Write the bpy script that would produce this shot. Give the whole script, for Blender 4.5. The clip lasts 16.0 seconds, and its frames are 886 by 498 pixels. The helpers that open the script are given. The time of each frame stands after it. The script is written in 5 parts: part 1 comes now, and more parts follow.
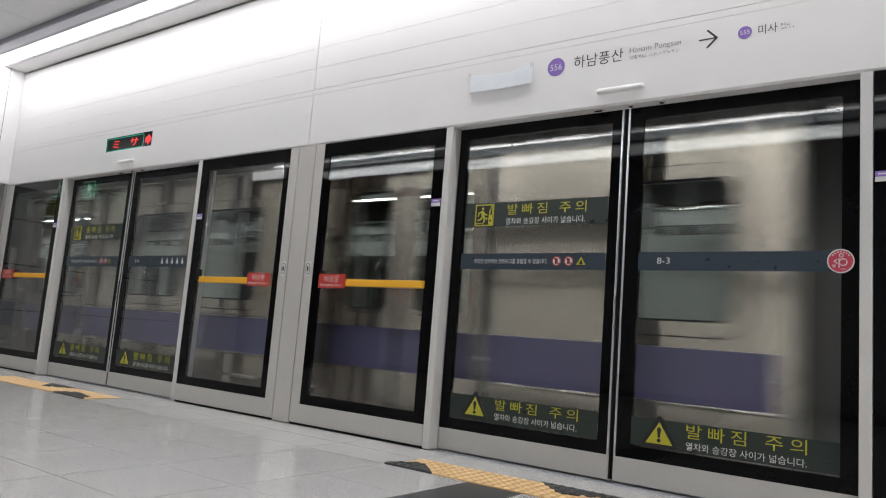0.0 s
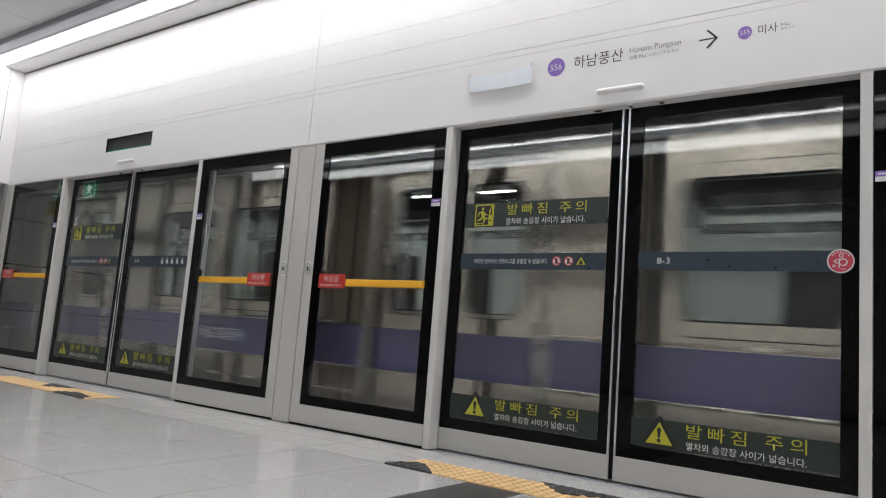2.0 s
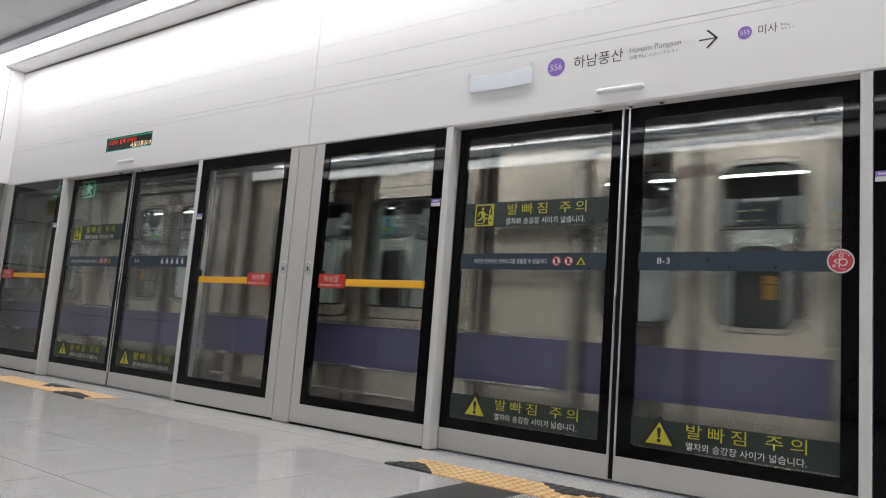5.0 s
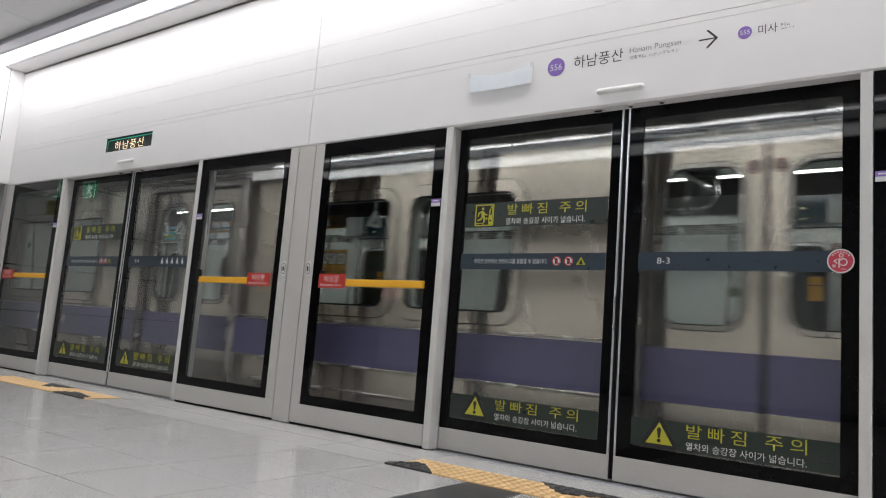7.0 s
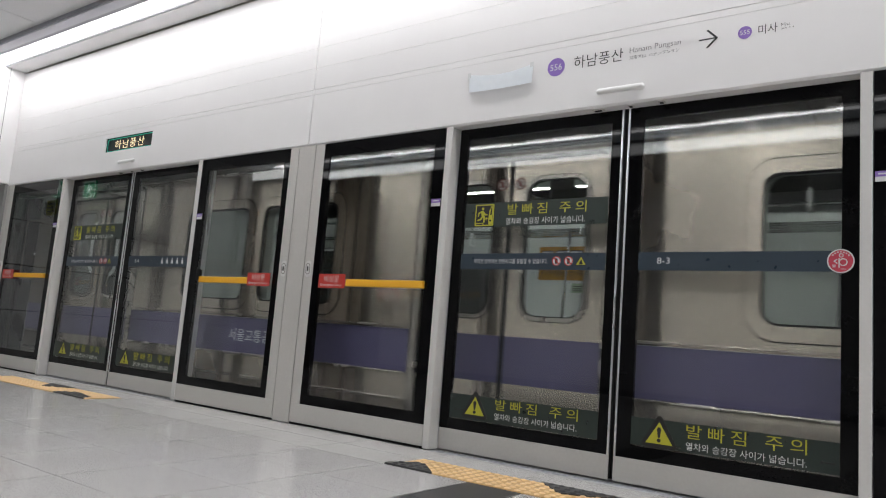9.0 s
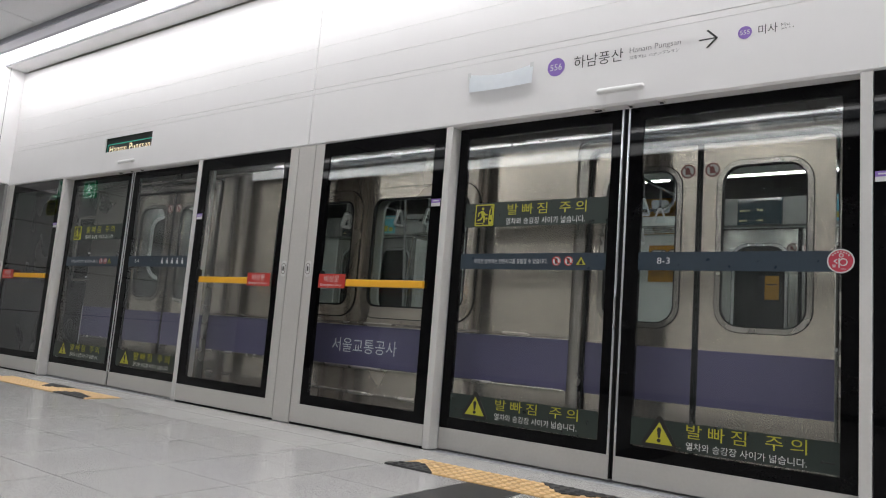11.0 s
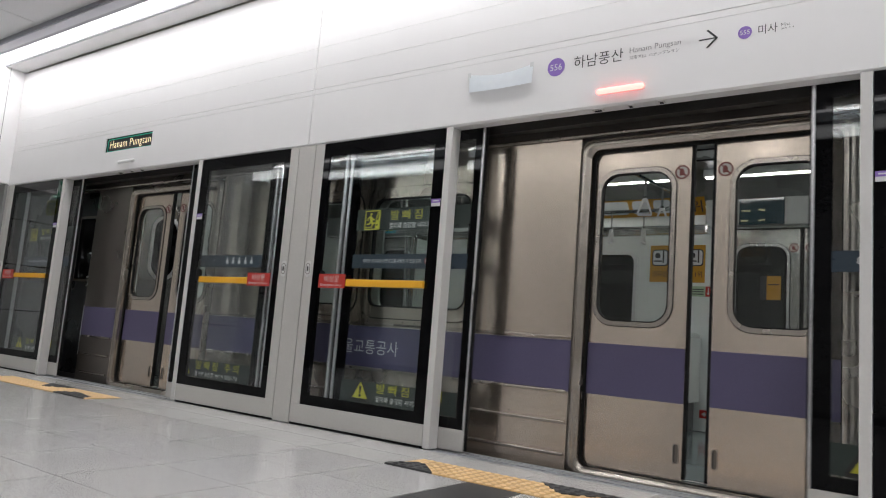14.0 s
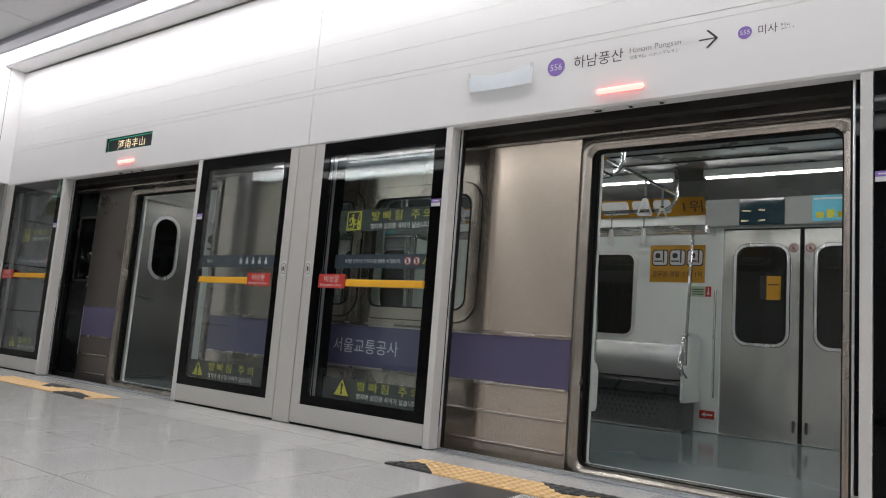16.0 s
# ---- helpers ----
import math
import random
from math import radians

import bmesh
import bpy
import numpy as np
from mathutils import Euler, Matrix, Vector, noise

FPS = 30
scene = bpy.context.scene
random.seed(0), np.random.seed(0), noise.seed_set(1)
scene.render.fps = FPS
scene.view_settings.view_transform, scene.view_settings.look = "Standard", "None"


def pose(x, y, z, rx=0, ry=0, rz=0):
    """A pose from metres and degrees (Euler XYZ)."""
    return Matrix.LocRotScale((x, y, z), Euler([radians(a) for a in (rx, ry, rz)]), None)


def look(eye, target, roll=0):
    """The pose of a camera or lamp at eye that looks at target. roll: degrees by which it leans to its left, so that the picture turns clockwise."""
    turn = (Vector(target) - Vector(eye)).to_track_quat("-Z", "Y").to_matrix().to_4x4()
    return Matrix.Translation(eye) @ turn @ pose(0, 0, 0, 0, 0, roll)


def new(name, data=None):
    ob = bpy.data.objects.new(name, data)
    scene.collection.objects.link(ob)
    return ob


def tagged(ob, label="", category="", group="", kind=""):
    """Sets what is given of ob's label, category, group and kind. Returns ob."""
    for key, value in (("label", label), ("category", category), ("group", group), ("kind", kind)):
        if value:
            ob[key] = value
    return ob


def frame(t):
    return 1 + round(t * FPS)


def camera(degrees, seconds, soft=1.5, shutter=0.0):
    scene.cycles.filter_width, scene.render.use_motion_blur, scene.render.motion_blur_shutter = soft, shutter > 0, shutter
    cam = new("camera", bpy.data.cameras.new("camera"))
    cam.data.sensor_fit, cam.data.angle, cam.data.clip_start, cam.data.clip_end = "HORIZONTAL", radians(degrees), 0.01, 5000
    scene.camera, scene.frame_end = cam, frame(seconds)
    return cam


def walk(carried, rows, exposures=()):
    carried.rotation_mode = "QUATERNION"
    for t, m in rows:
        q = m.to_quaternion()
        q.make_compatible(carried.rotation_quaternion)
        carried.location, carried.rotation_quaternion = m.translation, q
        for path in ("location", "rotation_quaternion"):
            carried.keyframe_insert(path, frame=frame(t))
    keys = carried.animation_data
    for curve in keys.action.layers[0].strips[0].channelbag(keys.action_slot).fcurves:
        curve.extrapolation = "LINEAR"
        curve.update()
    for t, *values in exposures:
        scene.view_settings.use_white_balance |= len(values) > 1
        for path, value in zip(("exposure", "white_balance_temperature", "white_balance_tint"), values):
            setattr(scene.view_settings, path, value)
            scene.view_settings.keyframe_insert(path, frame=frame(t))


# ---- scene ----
PITCH = 4.885            # screen-door module
DOOR_X = (-6.355, -1.47)  # centres of the two openings

cam = camera(63.51, 16.0, soft=1.1, shutter=0.8)
EYE = (0.0, -3.587, 0.6637)
AIM = (-2.91294, 0.42865, 1.28768)
walk(cam, [(0.0, look(EYE, AIM, 4.477)), (16.0, look(EYE, AIM, 4.477))])

# ---- world and exposure ----
world = bpy.data.worlds.new("underground")
scene.world = world
world.use_nodes = True
world.node_tree.nodes["Background"].inputs[0].default_value = (0.5, 0.55, 0.6, 1)
world.node_tree.nodes["Background"].inputs[1].default_value = 0.02
scene.view_settings.exposure = 0.0


def strip_lamp(name, x0, x1, y, z, width, watts):
    """Area lamp just under a line of ceiling diffusers."""
    data = bpy.data.lights.new(name, "AREA")
    data.shape, data.size, data.size_y, data.energy = "RECTANGLE", x1 - x0, width, watts
    data.color = (0.99, 0.985, 1.0)
    ob = new(name, data)
    ob.matrix_basis = pose((x0 + x1) / 2, y, z)
    return ob


strip_lamp("wall_strip_lamp", -8.75, 6.9, -0.32, 3.352, 0.15, 101)
strip_lamp("far_strip_lamp", -9.6, 6.9, -5.19, 3.352, 0.45, 58)
strip_lamp("rear_row_lamp", -9.6, 6.9, -4.45, 3.375, 0.10, 44)


# ---- materials ----
def material(name, color, rough=0.5, metal=0.0, scale=8.0, var=0.12, bump=0.02, stretch=(1, 1, 1), fine=90.0,
             rough_var=0.1, coat=0.0, spec=0.5, ground=False):
    m = bpy.data.materials.new(name)
    m.use_nodes = True
    nt = m.node_tree
    b = nt.nodes["Principled BSDF"]
    tc = nt.nodes.new("ShaderNodeTexCoord")
    mp = nt.nodes.new("ShaderNodeMapping")
    mp.inputs["Scale"].default_value = stretch
    place = nt.nodes.new("ShaderNodeNewGeometry").outputs["Position"] if ground else tc.outputs["Object"]
    nt.links.new(place, mp.inputs[0])
    n1 = nt.nodes.new("ShaderNodeTexNoise")
    n1.inputs["Scale"].default_value = scale
    n1.inputs["Detail"].default_value = 4
    n2 = nt.nodes.new("ShaderNodeTexNoise")
    n2.inputs["Scale"].default_value = fine
    n2.inputs["Detail"].default_value = 3
    for n in (n1, n2):
        nt.links.new(mp.outputs[0], n.inputs["Vector"])
    add = nt.nodes.new("ShaderNodeMath")
    add.operation = "ADD"
    nt.links.new(n1.outputs[0], add.inputs[0])
    nt.links.new(n2.outputs[0], add.inputs[1])
    ramp = nt.nodes.new("ShaderNodeMapRange")
    ramp.inputs["From Min"].default_value = 0.6
    ramp.inputs["From Max"].default_value = 1.4
    ramp.inputs["To Min"].default_value = 1 - var
    ramp.inputs["To Max"].default_value = 1 + var
    nt.links.new(add.outputs[0], ramp.inputs[0])
    info = nt.nodes.new("ShaderNodeObjectInfo")
    vary = nt.nodes.new("ShaderNodeMapRange")
    vary.inputs["To Min"].default_value = 1 - var * 0.3
    vary.inputs["To Max"].default_value = 1 + var * 0.3
    nt.links.new(info.outputs["Random"], vary.inputs[0])
    mul = nt.nodes.new("ShaderNodeMath")
    mul.operation = "MULTIPLY"
    nt.links.new(ramp.outputs[0], mul.inputs[0])
    nt.links.new(vary.outputs[0], mul.inputs[1])
    col = nt.nodes.new("ShaderNodeVectorMath")
    col.operation = "SCALE"
    col.inputs[0].default_value = color
    nt.links.new(mul.outputs[0], col.inputs["Scale"])
    nt.links.new(col.outputs[0], b.inputs["Base Color"])
    b.inputs["Metallic"].default_value = metal
    rr = nt.nodes.new("ShaderNodeMapRange")
    rr.inputs["From Min"].default_value = 0.3
    rr.inputs["From Max"].default_value = 0.7
    rr.inputs["To Min"].default_value = max(0.02, rough - rough_var)
    rr.inputs["To Max"].default_value = min(1, rough + rough_var)
    nt.links.new(n1.outputs[0], rr.inputs[0])
    nt.links.new(rr.outputs[0], b.inputs["Roughness"])
    b.inputs["Coat Weight"].default_value = coat
    b.inputs["Specular IOR Level"].default_value = spec
    if bump:
        bp = nt.nodes.new("ShaderNodeBump")
        bp.inputs["Strength"].default_value = bump
        bp.inputs["Distance"].default_value = 0.01
        nt.links.new(n2.outputs[0], bp.inputs["Height"])
        nt.links.new(bp.outputs[0], b.inputs["Normal"])
    return m


def brushed(m, amount):
    """Vertical smear of reflections on horizontally brushed sheet."""
    nt = m.node_tree
    b = nt.nodes["Principled BSDF"]
    b.inputs["Anisotropic"].default_value = amount
    up = nt.nodes.new("ShaderNodeCombineXYZ")
    up.inputs[2].default_value = 1.0
    nt.links.new(up.outputs[0], b.inputs["Tangent"])
    return m


def sheen(m, rough, share):
    """Adds a clearer reflecting lobe to a brushed metal: share of it, at the given roughness."""
    nt = m.node_tree
    b = nt.nodes["Principled BSDF"]
    c = nt.nodes.new("ShaderNodeBsdfPrincipled")
    c.inputs["Metallic"].default_value = 1.0
    c.inputs["Roughness"].default_value = rough
    nt.links.new(b.inputs["Base Color"].links[0].from_socket, c.inputs["Base Color"])
    if b.inputs["Normal"].links:
        nt.links.new(b.inputs["Normal"].links[0].from_socket, c.inputs["Normal"])
    mix = nt.nodes.new("ShaderNodeMixShader")
    mix.inputs[0].default_value = share
    nt.links.new(b.outputs[0], mix.inputs[1])
    nt.links.new(c.outputs[0], mix.inputs[2])
    nt.links.new(mix.outputs[0], nt.nodes["Material Output"].inputs["Surface"])


def glowing(name, color, strength):
    m = bpy.data.materials.new(name)
    m.use_nodes = True
    b = m.node_tree.nodes["Principled BSDF"]
    b.inputs["Base Color"].default_value = (*color, 1)
    b.inputs["Emission Color"].default_value = (*color, 1)
    b.inputs["Emission Strength"].default_value = strength
    return m


def glazing(name, tint, ior=1.45, rough=0.0):
    m = bpy.data.materials.new(name)
    m.use_nodes = True
    b = m.node_tree.nodes["Principled BSDF"]
    b.inputs["Base Color"].default_value = (*tint, 1)
    b.inputs["Transmission Weight"].default_value = 1
    b.inputs["Roughness"].default_value = rough
    b.inputs["IOR"].default_value = ior
    return m


def film_material(name, color, alpha):
    m = material(name, color, 0.35, scale=20, var=0.06, bump=0)
    m.node_tree.nodes["Principled BSDF"].inputs["Alpha"].default_value = alpha
    return m


def granite(name, dark, light, scale, rough):
    m = material(name, light, rough, scale=3, var=0.07, bump=0, rough_var=0.004, ground=True)
    nt = m.node_tree
    b = nt.nodes["Principled BSDF"]
    tc = nt.nodes.new("ShaderNodeNewGeometry")
    v = nt.nodes.new("ShaderNodeTexNoise")
    v.inputs["Scale"].default_value = scale
    v.inputs["Detail"].default_value = 2.0
    v.inputs["Roughness"].default_value = 0.75
    nt.links.new(tc.outputs["Position"], v.inputs["Vector"])
    r = nt.nodes.new("ShaderNodeValToRGB")
    r.color_ramp.elements[0].position = 0.42
    r.color_ramp.elements[0].color = (*dark, 1)
    r.color_ramp.elements[1].position = 0.50
    r.color_ramp.elements[1].color = (*light, 1)
    nt.links.new(v.outputs[0], r.inputs[0])
    mix = nt.nodes.new("ShaderNodeVectorMath")
    mix.operation = "SCALE"
    nt.links.new(r.outputs[0], mix.inputs[0])
    for l in list(nt.links):
        if l.to_node.type == "VECT_MATH" and l.to_node != mix and l.to_socket.name == "Scale":
            nt.links.new(l.from_socket, mix.inputs["Scale"])
    nt.links.new(mix.outputs[0], b.inputs["Base Color"])
    return m


M_PANEL = material("white_enamel_panel", (0.765, 0.755, 0.757), 0.34, scale=0.7, var=0.015, bump=0, fine=6, rough_var=0.01, coat=0.06)
M_POST = material("light_grey_aluminium", (0.60, 0.59, 0.575), 0.4, scale=2, var=0.04, bump=0.006, fine=60)
M_KICK = material("warm_grey_steel", (0.50, 0.485, 0.46), 0.38, scale=2.5, var=0.05, bump=0.006, fine=60)
M_BLACK = material("black_frit", (0.0035, 0.0035, 0.004), 0.025, scale=6, var=0.1, bump=0.0, rough_var=0.004, spec=0.14)
M_RUBBER = material("black_rubber", (0.006, 0.006, 0.006), 0.6, scale=20, var=0.2, spec=0.2)
M_ALU = material("bright_aluminium", (0.72, 0.72, 0.73), 0.3, metal=0.8, scale=4, var=0.05, stretch=(1, 1, 0.05))
M_GLASS = glazing("door_glass", (0.895, 0.935, 0.935))
M_WINDOW = glazing("window_glass", (0.74, 0.76, 0.74))
M_SIDEWINDOW = glazing("tinted_window_glass", (0.56, 0.58, 0.56))
M_STEEL = brushed(material("brushed_stainless", (0.62, 0.535, 0.455), 0.255, metal=0.9, scale=0.9, var=0.05, bump=0.002, stretch=(1, 1, 0.6),
                           fine=160, rough_var=0.03), 0.97)
def pitted(m, scale, amount):
    nt = m.node_tree
    b = nt.nodes["Principled BSDF"]
    n = nt.nodes.new("ShaderNodeTexNoise")
    n.inputs["Scale"].default_value = scale
    n.inputs["Detail"].default_value = 1.0
    tc = nt.nodes.new("ShaderNodeTexCoord")
    nt.links.new(tc.outputs["Object"], n.inputs["Vector"])
    r = nt.nodes.new("ShaderNodeMapRange")
    r.inputs["From Min"].default_value = 0.762
    r.inputs["From Max"].default_value = 0.80
    r.inputs["To Min"].default_value = 1.0
    r.inputs["To Max"].default_value = amount
    nt.links.new(n.outputs[0], r.inputs[0])
    src = b.inputs["Base Color"].links[0].from_socket
    v = nt.nodes.new("ShaderNodeVectorMath")
    v.operation = "SCALE"
    nt.links.new(src, v.inputs[0])
    nt.links.new(r.outputs[0], v.inputs["Scale"])
    nt.links.new(v.outputs[0], b.inputs["Base Color"])


pitted(M_STEEL, 34, 0.4)
sheen(M_STEEL, 0.20, 0.26)
M_FRAME = brushed(material("polished_stainless", (0.45, 0.405, 0.36), 0.25, metal=0.9, scale=3, var=0.08, bump=0.006, fine=120, rough_var=0.05), 0.6)
M_SHADESTEEL = brushed(material("grey_door_steel", (0.58, 0.578, 0.555), 0.2, metal=0.8, scale=2, var=0.08, bump=0.004, rough_var=0.05), 0.6)
M_CABDOOR = brushed(material("dark_grey_door_steel", (0.33, 0.33, 0.32), 0.2, metal=0.85, scale=2, var=0.08, bump=0.004, rough_var=0.03), 0.6)
M_BELLOWS = material("grey_bellows", (0.16, 0.15, 0.145), 0.6, scale=8, var=0.15, bump=0.03)
M_CHROME = material("chrome_tube", (0.75, 0.75, 0.75), 0.12, metal=1.0, scale=8, var=0.05, bump=0)
M_PURPLE = material("purple_band_film", (0.087, 0.077, 0.148), 0.38, scale=2, var=0.07, bump=0.006)
M_DARKSTEEL = material("dark_steel", (0.06, 0.057, 0.054), 0.4, metal=0.5, scale=5, var=0.15)
# dull brown steel; on the cant rail its darkness is painted shade
M_DULLSHADED = material("dull_and_shaded_steel", (0.155, 0.137, 0.123), 0.36, metal=0.75, scale=3, var=0.12)
M_CAB = material("black_cab_paint", (0.012, 0.012, 0.013), 0.3, scale=3, var=0.15, spec=0.3)
M_UNDER = material("underframe_grime", (0.02, 0.02, 0.02), 0.8, scale=5, var=0.3, bump=0.1)
M_INNER = material("white_interior_laminate", (0.77, 0.805, 0.785), 0.4, scale=2, var=0.04, bump=0.004)
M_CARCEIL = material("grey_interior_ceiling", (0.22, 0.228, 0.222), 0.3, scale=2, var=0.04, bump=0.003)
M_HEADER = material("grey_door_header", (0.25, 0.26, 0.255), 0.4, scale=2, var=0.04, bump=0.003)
M_CARFLOOR = material("blue_grey_vinyl", (0.235, 0.29, 0.30), 0.14, scale=1.5, var=0.04, bump=0.002, fine=150, rough_var=0.03)
M_SEAT = material("seat_steel", (0.70, 0.71, 0.71), 0.26, metal=0.7, scale=3, var=0.05, bump=0.0, rough_var=0.01)
M_SEATFRONT = material("dark_seat_steel", (0.07, 0.07, 0.072), 0.35, metal=0.5, scale=6, var=0.2)
M_SEATBASE = material("dark_seat_base", (0.11, 0.113, 0.115), 0.45, scale=40, var=0.5, bump=0.1)
M_WHITE = material("white_plastic", (0.80, 0.80, 0.80), 0.35, scale=10, var=0.03, bump=0.0)
M_PAPER = material("white_paper", (0.93, 0.965, 1.0), 0.6, scale=6, var=0.03, bump=0.03, fine=30)
M_INK = material("charcoal_print", (0.035, 0.035, 0.038), 0.5, scale=10, var=0.1, bump=0)
M_LILAC = material("lilac_print", (0.24, 0.14, 0.48), 0.45, scale=10, var=0.05, bump=0)
M_WHITEPRINT = material("white_print", (0.64, 0.65, 0.65), 0.5, scale=10, var=0.04, bump=0)
M_YELLOWPRINT = material("yellow_print", (0.44, 0.42, 0.03), 0.45, scale=10, var=0.05, bump=0)
M_BLACKPRINT = material("black_print", (0.012, 0.012, 0.012), 0.45, scale=10, var=0.1, bump=0)
M_BANDGREEN = film_material("dark_green_film", (0.022, 0.034, 0.030), 0.9)
M_BANDBLUE = film_material("dark_blue_film", (0.024, 0.040, 0.058), 0.95)
M_RED = material("red_label", (0.47, 0.028, 0.02), 0.4, scale=10, var=0.06, bump=0)
M_LABEL = material("faded_label", (0.46, 0.43, 0.39), 0.45, scale=10, var=0.08, bump=0)
M_MAROON = material("faded_maroon", (0.16, 0.035, 0.03), 0.45, scale=10, var=0.08, bump=0)
M_PINKRED = material("crimson_label", (0.55, 0.05, 0.085), 0.4, scale=10, var=0.06, bump=0)
M_BAR = material("yellow_push_bar", (0.78, 0.40, 0.02), 0.4, scale=5, var=0.06, bump=0.004)
M_LED_TEXT = glowing("led_amber", (1.0, 0.80, 0.50), 1.1)
M_LED_RED = glowing("led_red", (1.0, 0.03, 0.03), 1.0)
for _m in (M_LED_TEXT, M_LED_RED):
    _m.cycles.emission_sampling = "NONE"
M_SIGNALRED = glowing("lit_red_signal", (1.0, 0.11, 0.095), 7.5)
M_LED_RIM = glowing("led_green", (0.03, 0.42, 0.30), 0.45)
M_LEDBOARD = material("led_board", (0.02, 0.024, 0.024), 0.5, scale=60, var=0.3)
M_LIGHT = glowing("tube_diffuser", (1.0, 0.985, 0.97), 3.0)
M_LIGHT.cycles.emission_sampling = "NONE"
M_CARLIGHT = glowing("car_light_diffuser", (1.0, 0.99, 0.97), 19.0)
# emission replaces the lamplight that plain metal ceiling panels reflect
M_PANELGLOW = glowing("metal_panel_glow", (0.88, 0.95, 1.0), 1.0)
# brightness of the lit white fascia opposite, given as glow
M_FASCIAGLOW = glowing("far_fascia_glow", (0.97, 1.0, 0.99), 2.6)
M_DOWNLIGHT = glowing("downlight_lens", (1.0, 0.99, 0.985), 235.0)
for _m in (M_PANELGLOW, M_FASCIAGLOW):
    _m.cycles.emission_sampling = "NONE"
M_CEIL = material("grey_ceiling_panel", (0.70, 0.70, 0.715), 0.5, scale=1.5, var=0.04, bump=0.004)
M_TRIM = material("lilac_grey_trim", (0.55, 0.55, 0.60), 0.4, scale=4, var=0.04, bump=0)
# same lilac trim with shade put into its colour
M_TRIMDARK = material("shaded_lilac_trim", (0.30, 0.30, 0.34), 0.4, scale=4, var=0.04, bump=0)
M_GRANITE = granite("speckled_granite", (0.065, 0.064, 0.064), (0.79, 0.777, 0.767), 155, 0.13)
M_EDGE = granite("light_granite", (0.27, 0.265, 0.26), (0.68, 0.67, 0.655), 165, 0.2)
M_DARKGRANITE = granite("dark_granite", (0.03, 0.03, 0.032), (0.09, 0.09, 0.092), 140, 0.3)
M_TACTILE = material("yellow_tactile", (0.62, 0.39, 0.16), 0.5, scale=6, var=0.1, bump=0.03)
M_DOME = material("worn_yellow_domes", (0.78, 0.54, 0.29), 0.42, scale=6, var=0.08, bump=0.0)
M_TACTILEDARK = material("dark_tactile", (0.05, 0.05, 0.052), 0.6, scale=8, var=0.15, bump=0.03)
M_SILL = material("sill_steel", (0.34, 0.355, 0.375), 0.42, metal=0.15, scale=4, var=0.12, stretch=(0.2, 1, 1))
M_JOINT = material("joint_grey", (0.17, 0.17, 0.17), 0.8, scale=10, var=0.1)
M_WALLGREY = material("grey_wall_panel", (0.23, 0.228, 0.226), 0.5, scale=1.5, var=0.06, bump=0.004)
M_ENDWALL = material("pale_wall_panel", (0.50, 0.50, 0.495), 0.45, scale=1.5, var=0.04, bump=0.004)
M_TUNNEL = material("tunnel_concrete", (0.10, 0.098, 0.095), 0.9, scale=1.2, var=0.3, bump=0.1, fine=20)
M_ORANGE = material("orange_print", (0.52, 0.26, 0.015), 0.45, scale=8, var=0.05, bump=0)
M_GREENSIGN = glowing("green_sign", (0.01, 0.32, 0.14), 0.9)
M_WHITEGLOW = glowing("white_sign", (0.85, 0.95, 0.9), 1.6)
M_SCREEN = material("dark_screen", (0.008, 0.025, 0.035), 0.15, scale=6, var=0.3, bump=0)
M_SCREENTEXT = glowing("screen_text", (0.85, 0.8, 0.45), 0.5)
M_CYAN = material("cyan_print", (0.10, 0.45, 0.60), 0.45, scale=8, var=0.05, bump=0)
M_GREENPRINT = material("pale_green_print", (0.40, 0.52, 0.36), 0.5, scale=8, var=0.05, bump=0)


# ---- mesh helpers ----
def box(bm, x0, x1, y0, y1, z0, z1):
    v = [bm.verts.new(p) for p in ((x0, y0, z0), (x1, y0, z0), (x1, y1, z0), (x0, y1, z0),
                                   (x0, y0, z1), (x1, y0, z1), (x1, y1, z1), (x0, y1, z1))]
    for f in ((0, 3, 2, 1), (4, 5, 6, 7), (0, 1, 5, 4), (1, 2, 6, 5), (2, 3, 7, 6), (3, 0, 4, 7)):
        bm.faces.new([v[i] for i in f])
    return bm


def soft_box(x0, x1, y0, y1, z0, z1, bevel=0.004, segments=2):
    bm = box(bmesh.new(), x0, x1, y0, y1, z0, z1)
    bmesh.ops.bevel(bm, geom=bm.edges[:], offset=bevel, segments=segments, affect="EDGES", profile=0.6)
    return bm


def rounded(x0, x1, z0, z1, r, n=6):
    pts = []
    for cx, cz, a in ((x1 - r, z1 - r, 0), (x0 + r, z1 - r, 90), (x0 + r, z0 + r, 180), (x1 - r, z0 + r, 270)):
        for i in range(n + 1):
            t = radians(a + 90 * i / n)
            pts.append((cx + r * math.cos(t), cz + r * math.sin(t)))
    return pts


def prism(bm, pts, y0, y1):
    a = [bm.verts.new((x, y0, z)) for x, z in pts]
    b = [bm.verts.new((x, y1, z)) for x, z in pts]
    bm.faces.new(a)
    bm.faces.new(b[::-1])
    n = len(pts)
    for i in range(n):
        bm.faces.new((a[i], b[i], b[(i + 1) % n], a[(i + 1) % n]))
    return bm


def ring(bm, outer, inner, y0, y1):
    n = len(outer)
    rows = [[bm.verts.new((x, y, z)) for x, z in pts] for pts, y in ((outer, y0), (inner, y0), (inner, y1), (outer, y1))]
    for k in range(4):
        a, b = rows[k], rows[(k + 1) % 4]
        for i in range(n):
            j = (i + 1) % n
            bm.faces.new((a[i], b[i], b[j], a[j]))
    return bm


